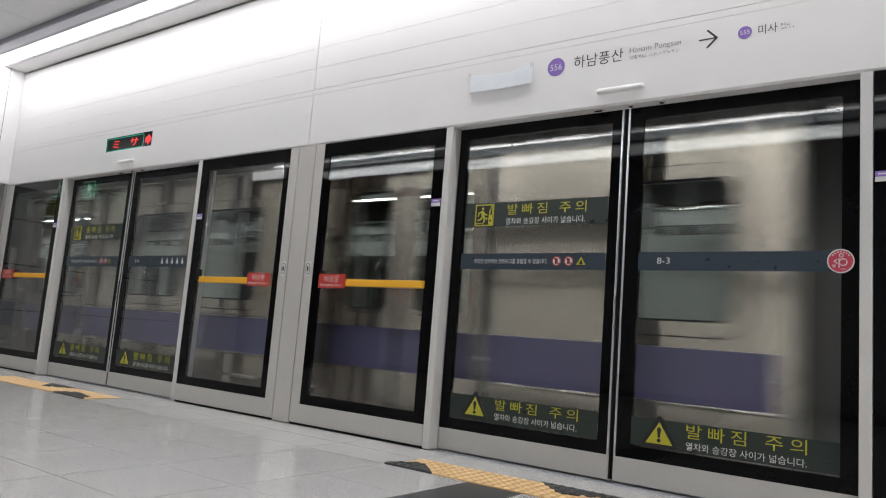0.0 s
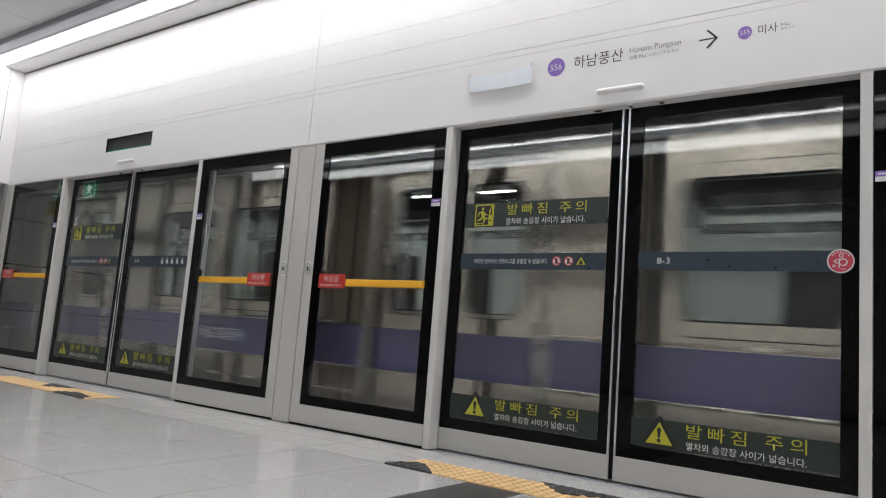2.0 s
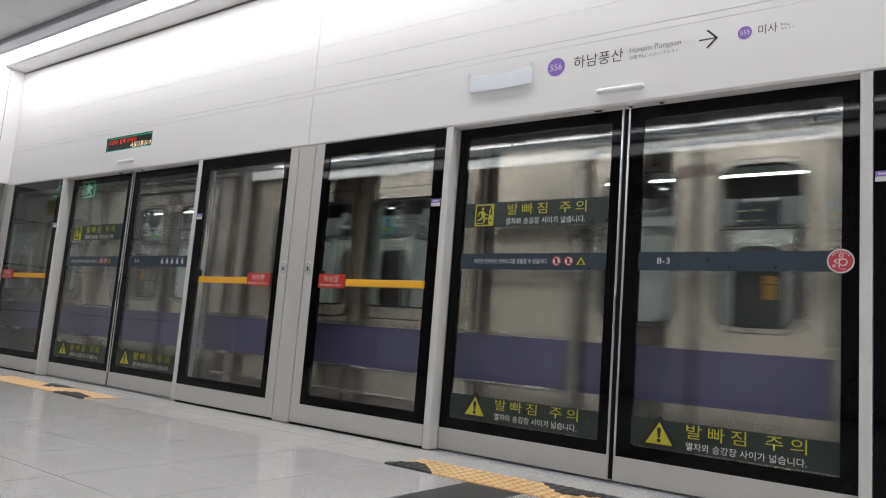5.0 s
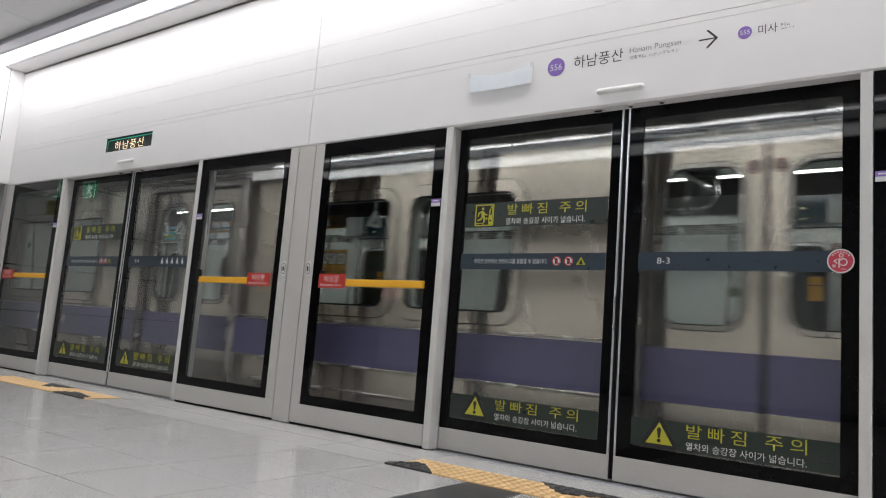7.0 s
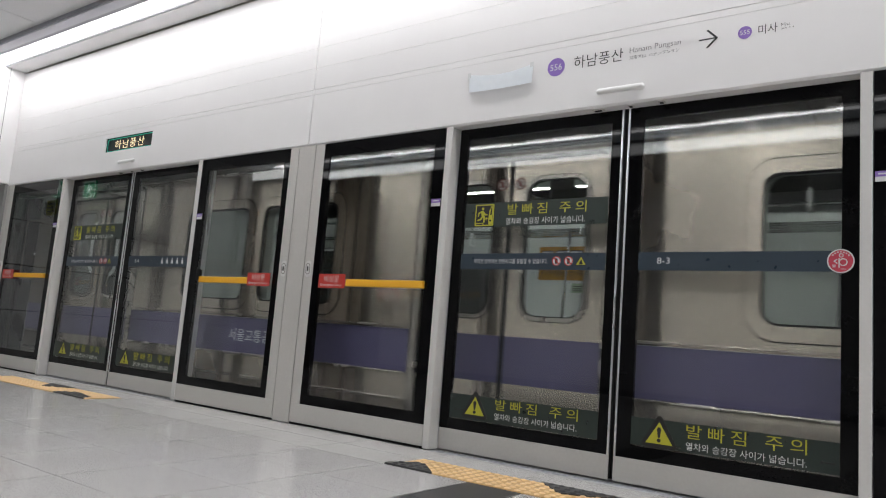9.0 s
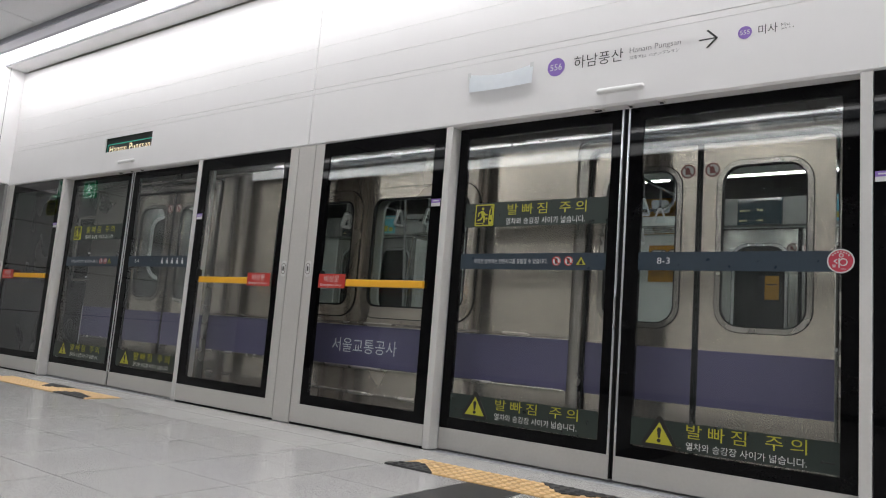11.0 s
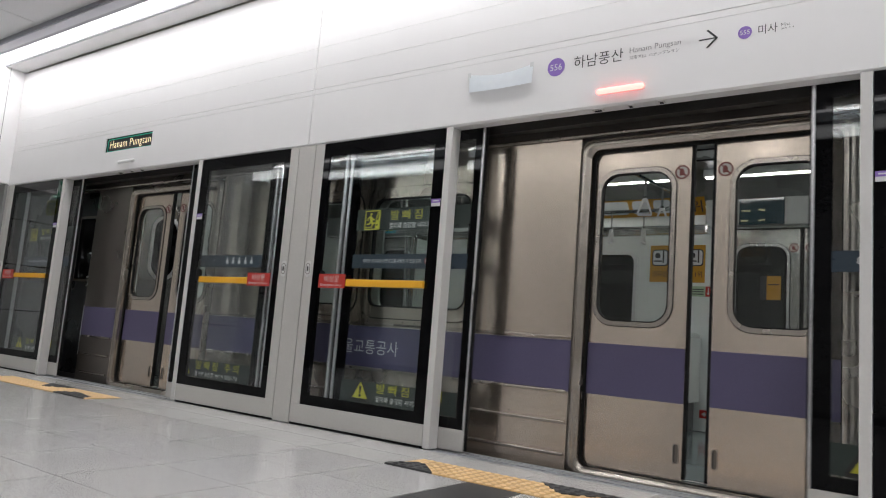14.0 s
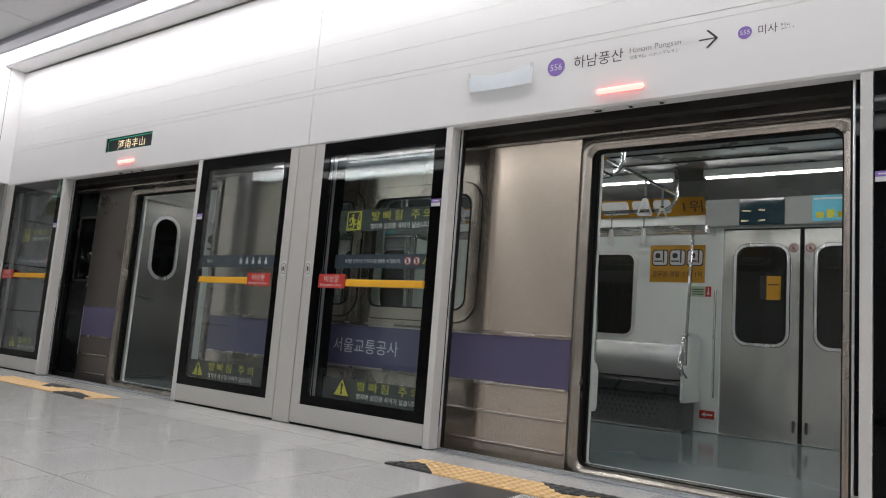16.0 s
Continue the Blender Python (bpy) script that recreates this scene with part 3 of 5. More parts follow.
def screen_leaf(cx, side, number):
    """One sliding leaf; side -1 closes from the left, +1 from the right. Local x = 0 at its meeting edge."""
    w = 1.10
    y0, y1 = 0.0, 0.036
    leaf = thing("sliding_screen_door", pose(cx + side * 0.024, 0.09, 0.0),
                 "sliding glass screen door with black border and grey kick plate", "screen door", G_MODULE)
    X = lambda d: side * d          # d: distance from the meeting edge
    xs = lambda a, b: (min(X(a), X(b)), max(X(a), X(b)))
    part("kick_plate", soft_box(*xs(0.0 if side < 0 else -0.022, w), y0, y1, 0.004, 0.130, 0.002, 1), M_KICK, leaf, "warm grey steel kick plate")
    a, b = xs(0.012 if side < 0 else -0.010, w)
    ia, ib = xs(0.067, w - (0.064 if side < 0 else 0.079))
    part("border", pane_frame(bmesh.new(), a, b, 0.131, 2.055, ia, ib, 0.195, 1.945, y0 + 0.002, y1), M_BLACK, leaf, "black glass border")
    glass_pane(ia, ib, 0.195, 1.945, y0 + 0.004, leaf)
    e = 0.0 if side < 0 else -0.022
    part("edge_profile", soft_box(*xs(e, e + 0.0115), y0 - 0.002, y1, 0.131, 2.055, 0.003, 2), M_ALU, leaf, "bright aluminium meeting edge")
    part("rubber_seal", box(bmesh.new(), *xs(e - 0.010, e), y0 + 0.008, y1 - 0.006, 0.01, 2.05), M_RUBBER, leaf)
    part("rear_profile", box(bmesh.new(), *xs(w + 0.001, w + 0.022), y0 - 0.004, y1 + 0.01, 0.004, 2.055), M_ALU, leaf)
    part("rear_profile", box(bmesh.new(), *xs(w + 0.050, w + 0.074), y0 - 0.004, y1 + 0.01, 0.004, 2.055), M_ALU, leaf)
    part("rear_web", box(bmesh.new(), *xs(w + 0.022, w + 0.050), y0 + 0.010, y1, 0.004, 2.055), M_RUBBER, leaf)
    g = y0 + 0.004
    if side < 0:
        sign_band(leaf, "warning_band", -1.020, -0.070, 1.369, 1.520, g, M_BANDGREEN)
        pictogram_run(leaf, -0.945, 1.376, 0.135, 0.135, g)
        part("lettering", letters("발빠짐 주의", -0.715, -0.200, 1.440, 1.506, g - 0.0025, M_YELLOWPRINT, thin=0.002, gap=1.42), M_YELLOWPRINT, leaf)
        part("lettering", letters("열차와 승강장 사이가 넓습니다.", -0.722, -0.205, 1.380, 1.420, g - 0.0025, M_WHITEPRINT), M_WHITEPRINT, leaf)
        sign_band(leaf, "notice_band", -1.030, -0.070, 1.107, 1.204, g, M_BANDBLUE)
        part("lettering", letters("무리한 승하차는 안전사고를 유발할 수 있습니다.", -0.93, -0.425, 1.142, 1.172, g - 0.0025, M_WHITEPRINT), M_WHITEPRINT, leaf)
        for k, x in enumerate((-0.368, -0.292, -0.216)):
            if k < 2:
                d = part("prohibition_sign", disc(bmesh.new(), x, 1.158, 0.027, g - 0.003, g - 0.0015), M_WHITEPRINT, leaf)
                o = [(x + 0.027 * math.cos(t), 1.158 + 0.027 * math.sin(t)) for t in np.linspace(0, 2 * math.pi, 24, endpoint=False)]
                i = [(x + 0.022 * math.cos(t), 1.158 + 0.022 * math.sin(t)) for t in np.linspace(0, 2 * math.pi, 24, endpoint=False)]
                bm = ring(bmesh.new(), o, i, g - 0.004, g - 0.003)
                prism(bm, [(x - 0.019, 1.174), (x - 0.015, 1.178), (x + 0.019, 1.142), (x + 0.015, 1.138)], g - 0.004, g - 0.003)
                part("red_ring", bm, M_RED, d)
                part("mark", prism(bmesh.new(), [(x - 0.008, 1.14), (x + 0.010, 1.143), (x + 0.007, 1.172), (x - 0.010, 1.176)], g - 0.0035, g - 0.003), M_BLACKPRINT, d)
            else:
                t = part("caution_sign", prism(bmesh.new(), [(x - 0.036, 1.132), (x + 0.036, 1.132), (x, 1.190)], g - 0.0028, g - 0.0015), M_BLACKPRINT, leaf)
                part("yellow_field", prism(bmesh.new(), [(x - 0.029, 1.136), (x + 0.029, 1.136), (x, 1.182)], g - 0.0034, g - 0.0028), M_YELLOWPRINT, t)
                part("mark", prism(bmesh.new(), [(x - 0.014, 1.138), (x + 0.014, 1.138), (x + 0.003, 1.168)], g - 0.004, g - 0.003), M_BLACKPRINT, t)
        sign_band(leaf, "warning_band", -1.030, -0.070, 0.200, 0.345, g, M_BANDGREEN)
        warning_triangle(leaf, -0.850, 0.222, 0.155, 0.135, g)
        part("lettering", letters("발빠짐 주의", -0.710, -0.185, 0.278, 0.340, g - 0.0025, M_YELLOWPRINT, thin=0.002, gap=1.42), M_YELLOWPRINT, leaf)
        part("lettering", letters("열차와 승강장 사이가 넓습니다.", -0.712, -0.190, 0.222, 0.260, g - 0.0025, M_WHITEPRINT), M_WHITEPRINT, leaf)
        bm = box(bmesh.new(), -0.99, -0.975, g - 0.003, g - 0.0015, 0.245, 0.258)
        box(bm, -0.97, -0.925, g - 0.003, g - 0.0015, 0.248, 0.255)
        part("maker_mark", bm, M_BLACKPRINT, leaf)
    else:
        sign_band(leaf, "notice_band", 0.062, 1.040, 1.108, 1.205, g, M_BANDBLUE)
        part("lettering", letters(number, 0.168, 0.236, 1.143, 1.176, g - 0.0025, M_WHITEPRINT), M_WHITEPRINT, leaf)
        if number == "8-3":
            d = part("round_label", disc(bmesh.new(), 1.018, 1.157, 0.056, g - 0.006, g - 0.004), M_PINKRED, leaf, "crimson round label")
            o = [(1.018 + 0.056 * math.cos(t), 1.157 + 0.056 * math.sin(t)) for t in np.linspace(0, 2 * math.pi, 28, endpoint=False)]
            i = [(1.018 + 0.050 * math.cos(t), 1.157 + 0.050 * math.sin(t)) for t in np.linspace(0, 2 * math.pi, 28, endpoint=False)]
            part("white_rim", ring(bmesh.new(), o, i, g - 0.0068, g - 0.006), M_WHITEPRINT, d)
            bm = bmesh.new()
            circle = lambda cx, cz, r: [(cx + r * math.cos(t), cz + r * math.sin(t)) for t in np.linspace(0, 2 * math.pi, 20, endpoint=False)]
            ring(bm, circle(1.020, 1.183, 0.010), circle(1.020, 1.183, 0.006), g - 0.0068, g - 0.006)
            ring(bm, circle(1.028, 1.152, 0.018), circle(1.028, 1.152, 0.013), g - 0.0068, g - 0.006)
            for a in (((1.009, 1.170), (1.014, 1.170), (1.014, 1.126), (1.009, 1.126)), ((1.003, 1.168), (1.006, 1.164), (0.995, 1.156), (1.006, 1.148), (1.003, 1.144), (0.988, 1.156)),
                      ((0.984, 1.140), (0.998, 1.140), (0.998, 1.136), (0.984, 1.136)), ((0.986, 1.132), (0.998, 1.132), (0.998, 1.128), (0.986, 1.128)), ((1.018, 1.122), (1.040, 1.122), (1.040, 1.119), (1.018, 1.119))):
                prism(bm, a, g - 0.0068, g - 0.006)
            for q in range(7):
                t = radians(40 + q * 16.5)
                px, pz = 1.018 + 0.042 * math.cos(t), 1.157 + 0.042 * math.sin(t)
                box(bm, px - 0.003, px + 0.003, g - 0.0068, g - 0.006, pz - 0.003, pz + 0.003)
            part("symbol", bm, M_WHITEPRINT, d)
        else:
            bm = bmesh.new()
            for k in range(5):
                x = 0.60 + k * 0.075
                disc(bm, x, 1.180, 0.007, g - 0.003, g - 0.0015, 10)
                prism(bm, [(x - 0.010, 1.170), (x + 0.010, 1.168), (x + 0.016, 1.134), (x + 0.006, 1.132), (x, 1.150), (x - 0.010, 1.134), (x - 0.016, 1.137)], g - 0.003, g - 0.0015)
            part("pictograms", bm, M_WHITEPRINT, leaf)
        sign_band(leaf, "warning_band", 0.066, 1.020, 0.205, 0.345, g, M_BANDGREEN)
        warning_triangle(leaf, 0.215, 0.215, 0.160, 0.135, g)
        part("lettering", letters("발빠짐 주의", 0.350, 0.890, 0.272, 0.340, g - 0.0025, M_YELLOWPRINT, thin=0.002, gap=1.42), M_YELLOWPRINT, leaf)
        part("lettering", letters("열차와 승강장 사이가 넓습니다.", 0.350, 0.890, 0.216, 0.254, g - 0.0025, M_WHITEPRINT), M_WHITEPRINT, leaf)
        bm = box(bmesh.new(), 0.945, 0.958, g - 0.003, g - 0.0015, 0.245, 0.258)
        box(bm, 0.963, 1.005, g - 0.003, g - 0.0015, 0.248, 0.255)
        part("maker_mark", bm, M_BLACKPRINT, leaf)
    return leaf


def emergency_leaf(x0, x1, hinge):
    """A fixed glazed leaf with push bar; hinge: -1 when the grey stile is on its left, +1 on its right."""
    d = thing("emergency_door", pose((x0 + x1) / 2, 0, 0), "glazed emergency screen door with yellow push bar and red label", "emergency door", "emergency doors")
    h = (x1 - x0) / 2
    s = 0.088
    part("kick_plate", soft_box(-h, h, 0.0, 0.045, 0.012, 0.140, 0.002, 1), M_KICK, d, "warm grey steel kick plate")
    part("brush_seal", box(bmesh.new(), -h, h, 0.006, 0.04, -0.004, 0.012), M_RUBBER, d)
    if hinge < 0:
        part("stile", soft_box(-h, -h + s, 0.0, 0.045, 0.141, 2.008, 0.002, 1), M_KICK, d)
        a, b, ia, ib = -h + s + 0.001, h, -h + s + 0.060, h - 0.082
    else:
        part("stile", soft_box(h - s, h, 0.0, 0.045, 0.141, 2.008, 0.002, 1), M_KICK, d)
        a, b, ia, ib = -h, h - s - 0.001, -h + 0.090, h - s - 0.062
    part("border", pane_frame(bmesh.new(), a, b, 0.141, 2.008, ia, ib, 0.208, 1.912, 0.003, 0.04), M_BLACK, d, "black glass border")
    glass_pane(ia, ib, 0.208, 1.912, 0.006, d)
    if hinge < 0:
        lx, bx = (-h + 0.185, -h + 0.435), (-h + 0.437, h - 0.075)
    else:
        lx, bx = (h - 0.400, h - 0.145), (-h + 0.160, h - 0.402)
    bar = part("push_bar", soft_box(*bx, -0.022, 0.002, 0.970, 1.018, 0.006, 2), M_BAR, d, "yellow push bar")
    ex = bx[0] - 0.012 if hinge > 0 else lx[0] - 0.005
    part("bar_bracket", soft_box(ex - 0.016, ex + 0.018, -0.030, 0.004, 0.985, 1.075, 0.005, 2) if hinge > 0 else
         soft_box(ex - 0.004, ex + 0.028, -0.012, 0.004, 1.052, 1.075, 0.004, 2), M_RUBBER, bar)
    lab = part("red_label", box(bmesh.new(), *lx, -0.026, -0.023, 0.955, 1.052), M_RED, d, "red label with white lettering")
    part("lettering", letters("비상문", lx[0] + 0.055, lx[1] - 0.055, 0.996, 1.042, -0.0265, M_WHITEPRINT), M_WHITEPRINT, lab)
    part("lettering", letters("Emergency Door", lx[0] + 0.022, lx[1] - 0.022, 0.962, 0.985, -0.0265, M_WHITEPRINT), M_WHITEPRINT, lab)
    # slim sticker on the border
    sx = b - 0.075 if hinge < 0 else a + 0.004
    st = part("sticker", box(bmesh.new(), sx, sx + 0.07, 0.001, 0.003, 1.498, 1.545), M_WHITEPRINT, d, "white and lilac sticker")
    part("sticker_band", box(bmesh.new(), sx, sx + 0.07, 0.0, 0.001, 1.520, 1.545), M_LILAC, st)
    part("text_bar", box(bmesh.new(), sx + 0.012, sx + 0.058, -0.0006, 0.0, 1.529, 1.536), M_WHITEPRINT, st)
    # oval lock
    kx = -h + 0.045 if hinge < 0 else h - 0.030
    o = rounded(kx - 0.029, kx + 0.029, 1.030, 1.148, 0.026, 6)
    bm = prism(bmesh.new(), o, -0.007, 0.0)
    bmesh.ops.bevel(bm, geom=[e for e in bm.edges if all(v.co.y < -0.006 for v in e.verts)], offset=0.004, segments=2, affect="EDGES")
    lk = part("lock_plate", bm, M_POST, d, "light grey oval lock plate", smooth=True)
    part("rim", ring(bmesh.new(), rounded(kx - 0.021, kx + 0.021, 1.050, 1.128, 0.018, 5), rounded(kx - 0.017, kx + 0.017, 1.054, 1.124, 0.015, 5), -0.0085, -0.007), M_DULLSHADED, lk)
    part("keyhole", soft_box(kx - 0.007, kx + 0.007, -0.011, -0.007, 1.072, 1.106, 0.003, 1), M_DARKSTEEL, lk)
    return d


def build_doors():
    leaves = {}
    for k, cx in enumerate(DOOR_X):
        for side in (-1, 1):
            leaves[k, side] = screen_leaf(cx, side, ("8-4", "8-3")[k])
    g = "door posts"
    for cx in (*DOOR_X, DOOR_X[1] + PITCH):
        for s in (-1, 1):
            a, b = sorted((cx + s * 1.125, cx + s * 1.175))
            p = structure("door_post", soft_box(a, b, 0.0, 0.088, 0.0, 2.008, 0.003, 2), M_POST, "light grey aluminium door post", "post")
            p["group"] = g
            part("seal", box(bmesh.new(), a + 0.012, b - 0.012, 0.089, 0.095, 0.0, 2.0), M_RUBBER, p)
    for c in (DOOR_X[0] - PITCH / 2, (DOOR_X[0] + DOOR_X[1]) / 2, DOOR_X[1] + PITCH / 2):
        m = structure("mullion", soft_box(c - 0.084, c + 0.084, 0.0, 0.085, 0.0, 2.008, 0.002, 1), M_KICK, "warm grey mullion between emergency doors", "mullion")
        part("shadow_gap", box(bmesh.new(), c - 0.10, c + 0.10, 0.060, 0.084, 0.0, 2.0), M_RUBBER, m)
        if c > -8:
            emergency_leaf(c - 1.264, c - 0.091, 1)
        emergency_leaf(c + 0.091, c + 1.264, -1)
    return leaves


# ---- fascia signs and fittings ----
def build_fascia_things():
    y = -0.0005
    sign = thing("station_sign", pose(-1.4, y, 2.29), "printed station name and direction arrow on white fascia", "station sign")
    X = lambda x: x + 1.4
    Z = lambda z: z - 2.29
    d = part("number_disc", disc(bmesh.new(), X(-1.889), Z(2.288), 0.055, -0.0012, 0, 40), M_LILAC, sign, "lilac disc with white number")
    part("lettering", letters("556", X(-1.927), X(-1.851), Z(2.268), Z(2.306), -0.0018, M_WHITEPRINT), M_WHITEPRINT, d)
    d = part("number_disc", disc(bmesh.new(), X(-0.847), Z(2.297), 0.033, -0.0012, 0, 32), M_LILAC, sign, "lilac disc with white number")
    part("lettering", letters("555", X(-0.870), X(-0.824), Z(2.286), Z(2.309), -0.0018, M_WHITEPRINT), M_WHITEPRINT, d)
    for s, x0, x1, z0, z1 in (("하남풍산", -1.776, -1.481, 2.258, 2.333), ("Hanam Pungsan", -1.444, -1.166, 2.285, 2.325),
                              ("河南丰山  ハナンプンサン", -1.444, -1.172, 2.256, 2.277), ("미사", -0.784, -0.697, 2.272, 2.322),
                              ("Misa", -0.681, -0.640, 2.296, 2.312), ("渼沙 ミサ", -0.681, -0.622, 2.279, 2.289)):
        part("lettering", letters(s, X(x0), X(x1), Z(z0), Z(z1), -0.001, M_INK, thin=0.014 if s[0] in "HM" else 0.004), M_INK, sign)
    bm = box(bmesh.new(), X(-1.072), X(-0.982), -0.001, 0, Z(2.2935), Z(2.3005))
    for s in (1, -1):
        prism(bm, [(X(-0.976), Z(2.297)), (X(-1.026), Z(2.297 + s * 0.050)), (X(-1.036), Z(2.297 + s * 0.046)), (X(-0.988), Z(2.297 - s * 0.002))], -0.001, 0)
    part("arrow", bm, M_INK, sign, "thin charcoal arrow")
    # taped paper: a slightly sagging sheet
    bm = bmesh.new()
    for_x = [math.sin(math.pi * i / 12) for i in range(13)]
    grid = [[bm.verts.new((-2.498 + 0.015 * (1 - j / 3) + (0.457 - 0.012 * (1 - j / 3)) * i / 12, -0.004 - 0.020 * (1 - j / 3) * (0.6 + 0.4 * for_x[i]) - 0.0012 * math.sin(i * 1.7 + j) * for_x[i],
                           2.213 - 0.008 * for_x[i] * (1 - j / 3) + 0.121 * j / 3 - 0.027 * for_x[i] * j / 3)) for j in range(4)] for i in range(13)]
    for i in range(12):
        for j in range(3):
            bm.faces.new((grid[i][j], grid[i + 1][j], grid[i + 1][j + 1], grid[i][j + 1]))
    bmesh.ops.solidify(bm, geom=bm.faces[:], thickness=0.001)
    paper = new("paper_sheet", mesh_from(bm, "paper_sheet", M_PAPER, True))
    tagged(paper, "white paper sheet taped over part of the fascia sign", "paper")
    for x in (-2.497, -2.050):
        part("tape", box(bmesh.new(), x - 0.012, x + 0.012, -0.0058, -0.0046, 2.300, 2.345), M_WHITEPRINT, paper)
    lenses = []
    for cx in DOOR_X:
        lamp = thing("door_signal_lamp", pose(cx - 0.02, 0, 2.098), "white capsule lamp flashing red above the screen doors", "signal lamp", "door signal lamps")
        part("base", prism(bmesh.new(), rounded(-0.139, 0.139, -0.018, 0.018, 0.0178, 6), -0.003, 0.001), M_WHITE, lamp)
        # the lens turns about its long axis and shows its white or its lit red side
        lens = part("lens", half_capsule(-0.137, 0.137, 0.0165, 1), M_WHITE, lamp, smooth=True)
        part("red_lens", half_capsule(-0.137, 0.137, 0.0165, -1), M_SIGNALRED, lens, "glowing red signal lens", smooth=True)
        lenses.append(lens)
        for dx, w in ((-0.16, 0.034), (0.03, 0.014), (0.20, 0.016)):
            s = thing("ceiling_sensor", pose(cx + dx, 0.045, 2.009), "small dark sensor under the fascia", "sensor", "fascia sensors")
            part("plate", soft_box(-w, w, -0.016, 0.016, -0.004, 0.002, 0.001, 1), M_POST, s)
            part("lens", soft_box(-w * 0.6, w * 0.6, -0.009, 0.009, -0.009, -0.003, 0.002, 1), M_RUBBER, s)
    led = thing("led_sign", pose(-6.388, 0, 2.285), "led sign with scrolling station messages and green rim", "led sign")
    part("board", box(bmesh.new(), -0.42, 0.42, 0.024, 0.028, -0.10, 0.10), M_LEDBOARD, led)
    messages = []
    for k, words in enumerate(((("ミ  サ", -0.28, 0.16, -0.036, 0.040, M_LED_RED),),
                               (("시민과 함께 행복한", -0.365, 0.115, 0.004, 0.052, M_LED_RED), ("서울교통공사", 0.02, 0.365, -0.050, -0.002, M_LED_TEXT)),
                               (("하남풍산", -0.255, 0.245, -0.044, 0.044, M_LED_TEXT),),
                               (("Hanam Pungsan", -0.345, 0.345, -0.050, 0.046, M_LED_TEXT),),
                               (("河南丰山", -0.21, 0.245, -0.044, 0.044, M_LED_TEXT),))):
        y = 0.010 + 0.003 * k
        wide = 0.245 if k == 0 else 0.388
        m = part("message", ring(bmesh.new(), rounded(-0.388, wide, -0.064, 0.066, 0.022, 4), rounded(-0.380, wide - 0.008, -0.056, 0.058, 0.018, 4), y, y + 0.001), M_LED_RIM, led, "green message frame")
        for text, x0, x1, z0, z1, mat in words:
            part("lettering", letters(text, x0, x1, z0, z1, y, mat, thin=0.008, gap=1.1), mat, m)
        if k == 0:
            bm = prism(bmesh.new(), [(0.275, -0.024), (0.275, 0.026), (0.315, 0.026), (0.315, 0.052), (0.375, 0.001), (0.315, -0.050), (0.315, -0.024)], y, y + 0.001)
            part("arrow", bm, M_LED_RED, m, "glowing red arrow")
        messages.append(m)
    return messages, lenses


def capsule(x0, x1, y, r):
    """Rounded bar along x."""
    bm = bmesh.new()
    rings = []
    for x, k in [(x0 + r * (1 - math.cos(a)), math.sin(a)) for a in np.linspace(0.15, math.pi / 2, 5)] + [(x1 - r * (1 - math.cos(a)), math.sin(a)) for a in np.linspace(math.pi / 2, 0.15, 5)]:
        rings.append([bm.verts.new((x, y + r * k * math.cos(t), r * k * math.sin(t))) for t in np.linspace(0, 2 * math.pi, 14, endpoint=False)])
    for a, b in zip(rings, rings[1:]):
        for q in range(14):
            bm.faces.new((a[q], a[(q + 1) % 14], b[(q + 1) % 14], b[q]))
    bm.faces.new(rings[0])
    bm.faces.new(rings[-1])
    return bm


def half_capsule(x0, x1, r, side):
    """The front (side 1) or back (side -1) half of a rounded bar along x."""
    bm = capsule(x0, x1, 0, r)
    bmesh.ops.bisect_plane(bm, geom=bm.verts[:] + bm.edges[:] + bm.faces[:], plane_co=(0, -0.0002 * side, 0), plane_no=(0, side, 0), clear_outer=True)
    return bm


def prism_soft(x0, x1, z0, z1, r, y0, y1):
    bm = prism(bmesh.new(), rounded(x0, x1, z0, z1, r, 5), y0, y1)
    front = [e for e in bm.edges if all(abs(v.co.y - y0) < 1e-6 for v in e.verts)]
    bmesh.ops.bevel(bm, geom=front, offset=min(0.008, (z1 - z0) * 0.3), segments=3, affect="EDGES")
    return bm


# ---- train ----
SIDE = 0.29              # outer face of the car side
FAR = 3.20               # inner face of the far wall
DOORS = (-7.305, -2.435, 2.435, 7.305)
HALF = 0.645


def tiled_side(bm, x0, x1, y0, y1):
    """Car side between two door frames, with a pair of window openings."""
    c = (x0 + x1) / 2
    zb, zt = 0.717, 1.93
    for s in (-1, 1):
        a, b = sorted((c, c + s * 1.16))
        wa, wb = sorted((c + s * 0.085, c + s * 0.945))
        holed(bm, a, b, zb, zt, (wa, wb, 0.845, 1.648, 0.09), y0, y1)
    if c + 1.16 < x1:
        box(bm, c + 1.16, x1, y0, y1, zb, zt)
        box(bm, x0, c - 1.16, y0, y1, zb, zt)


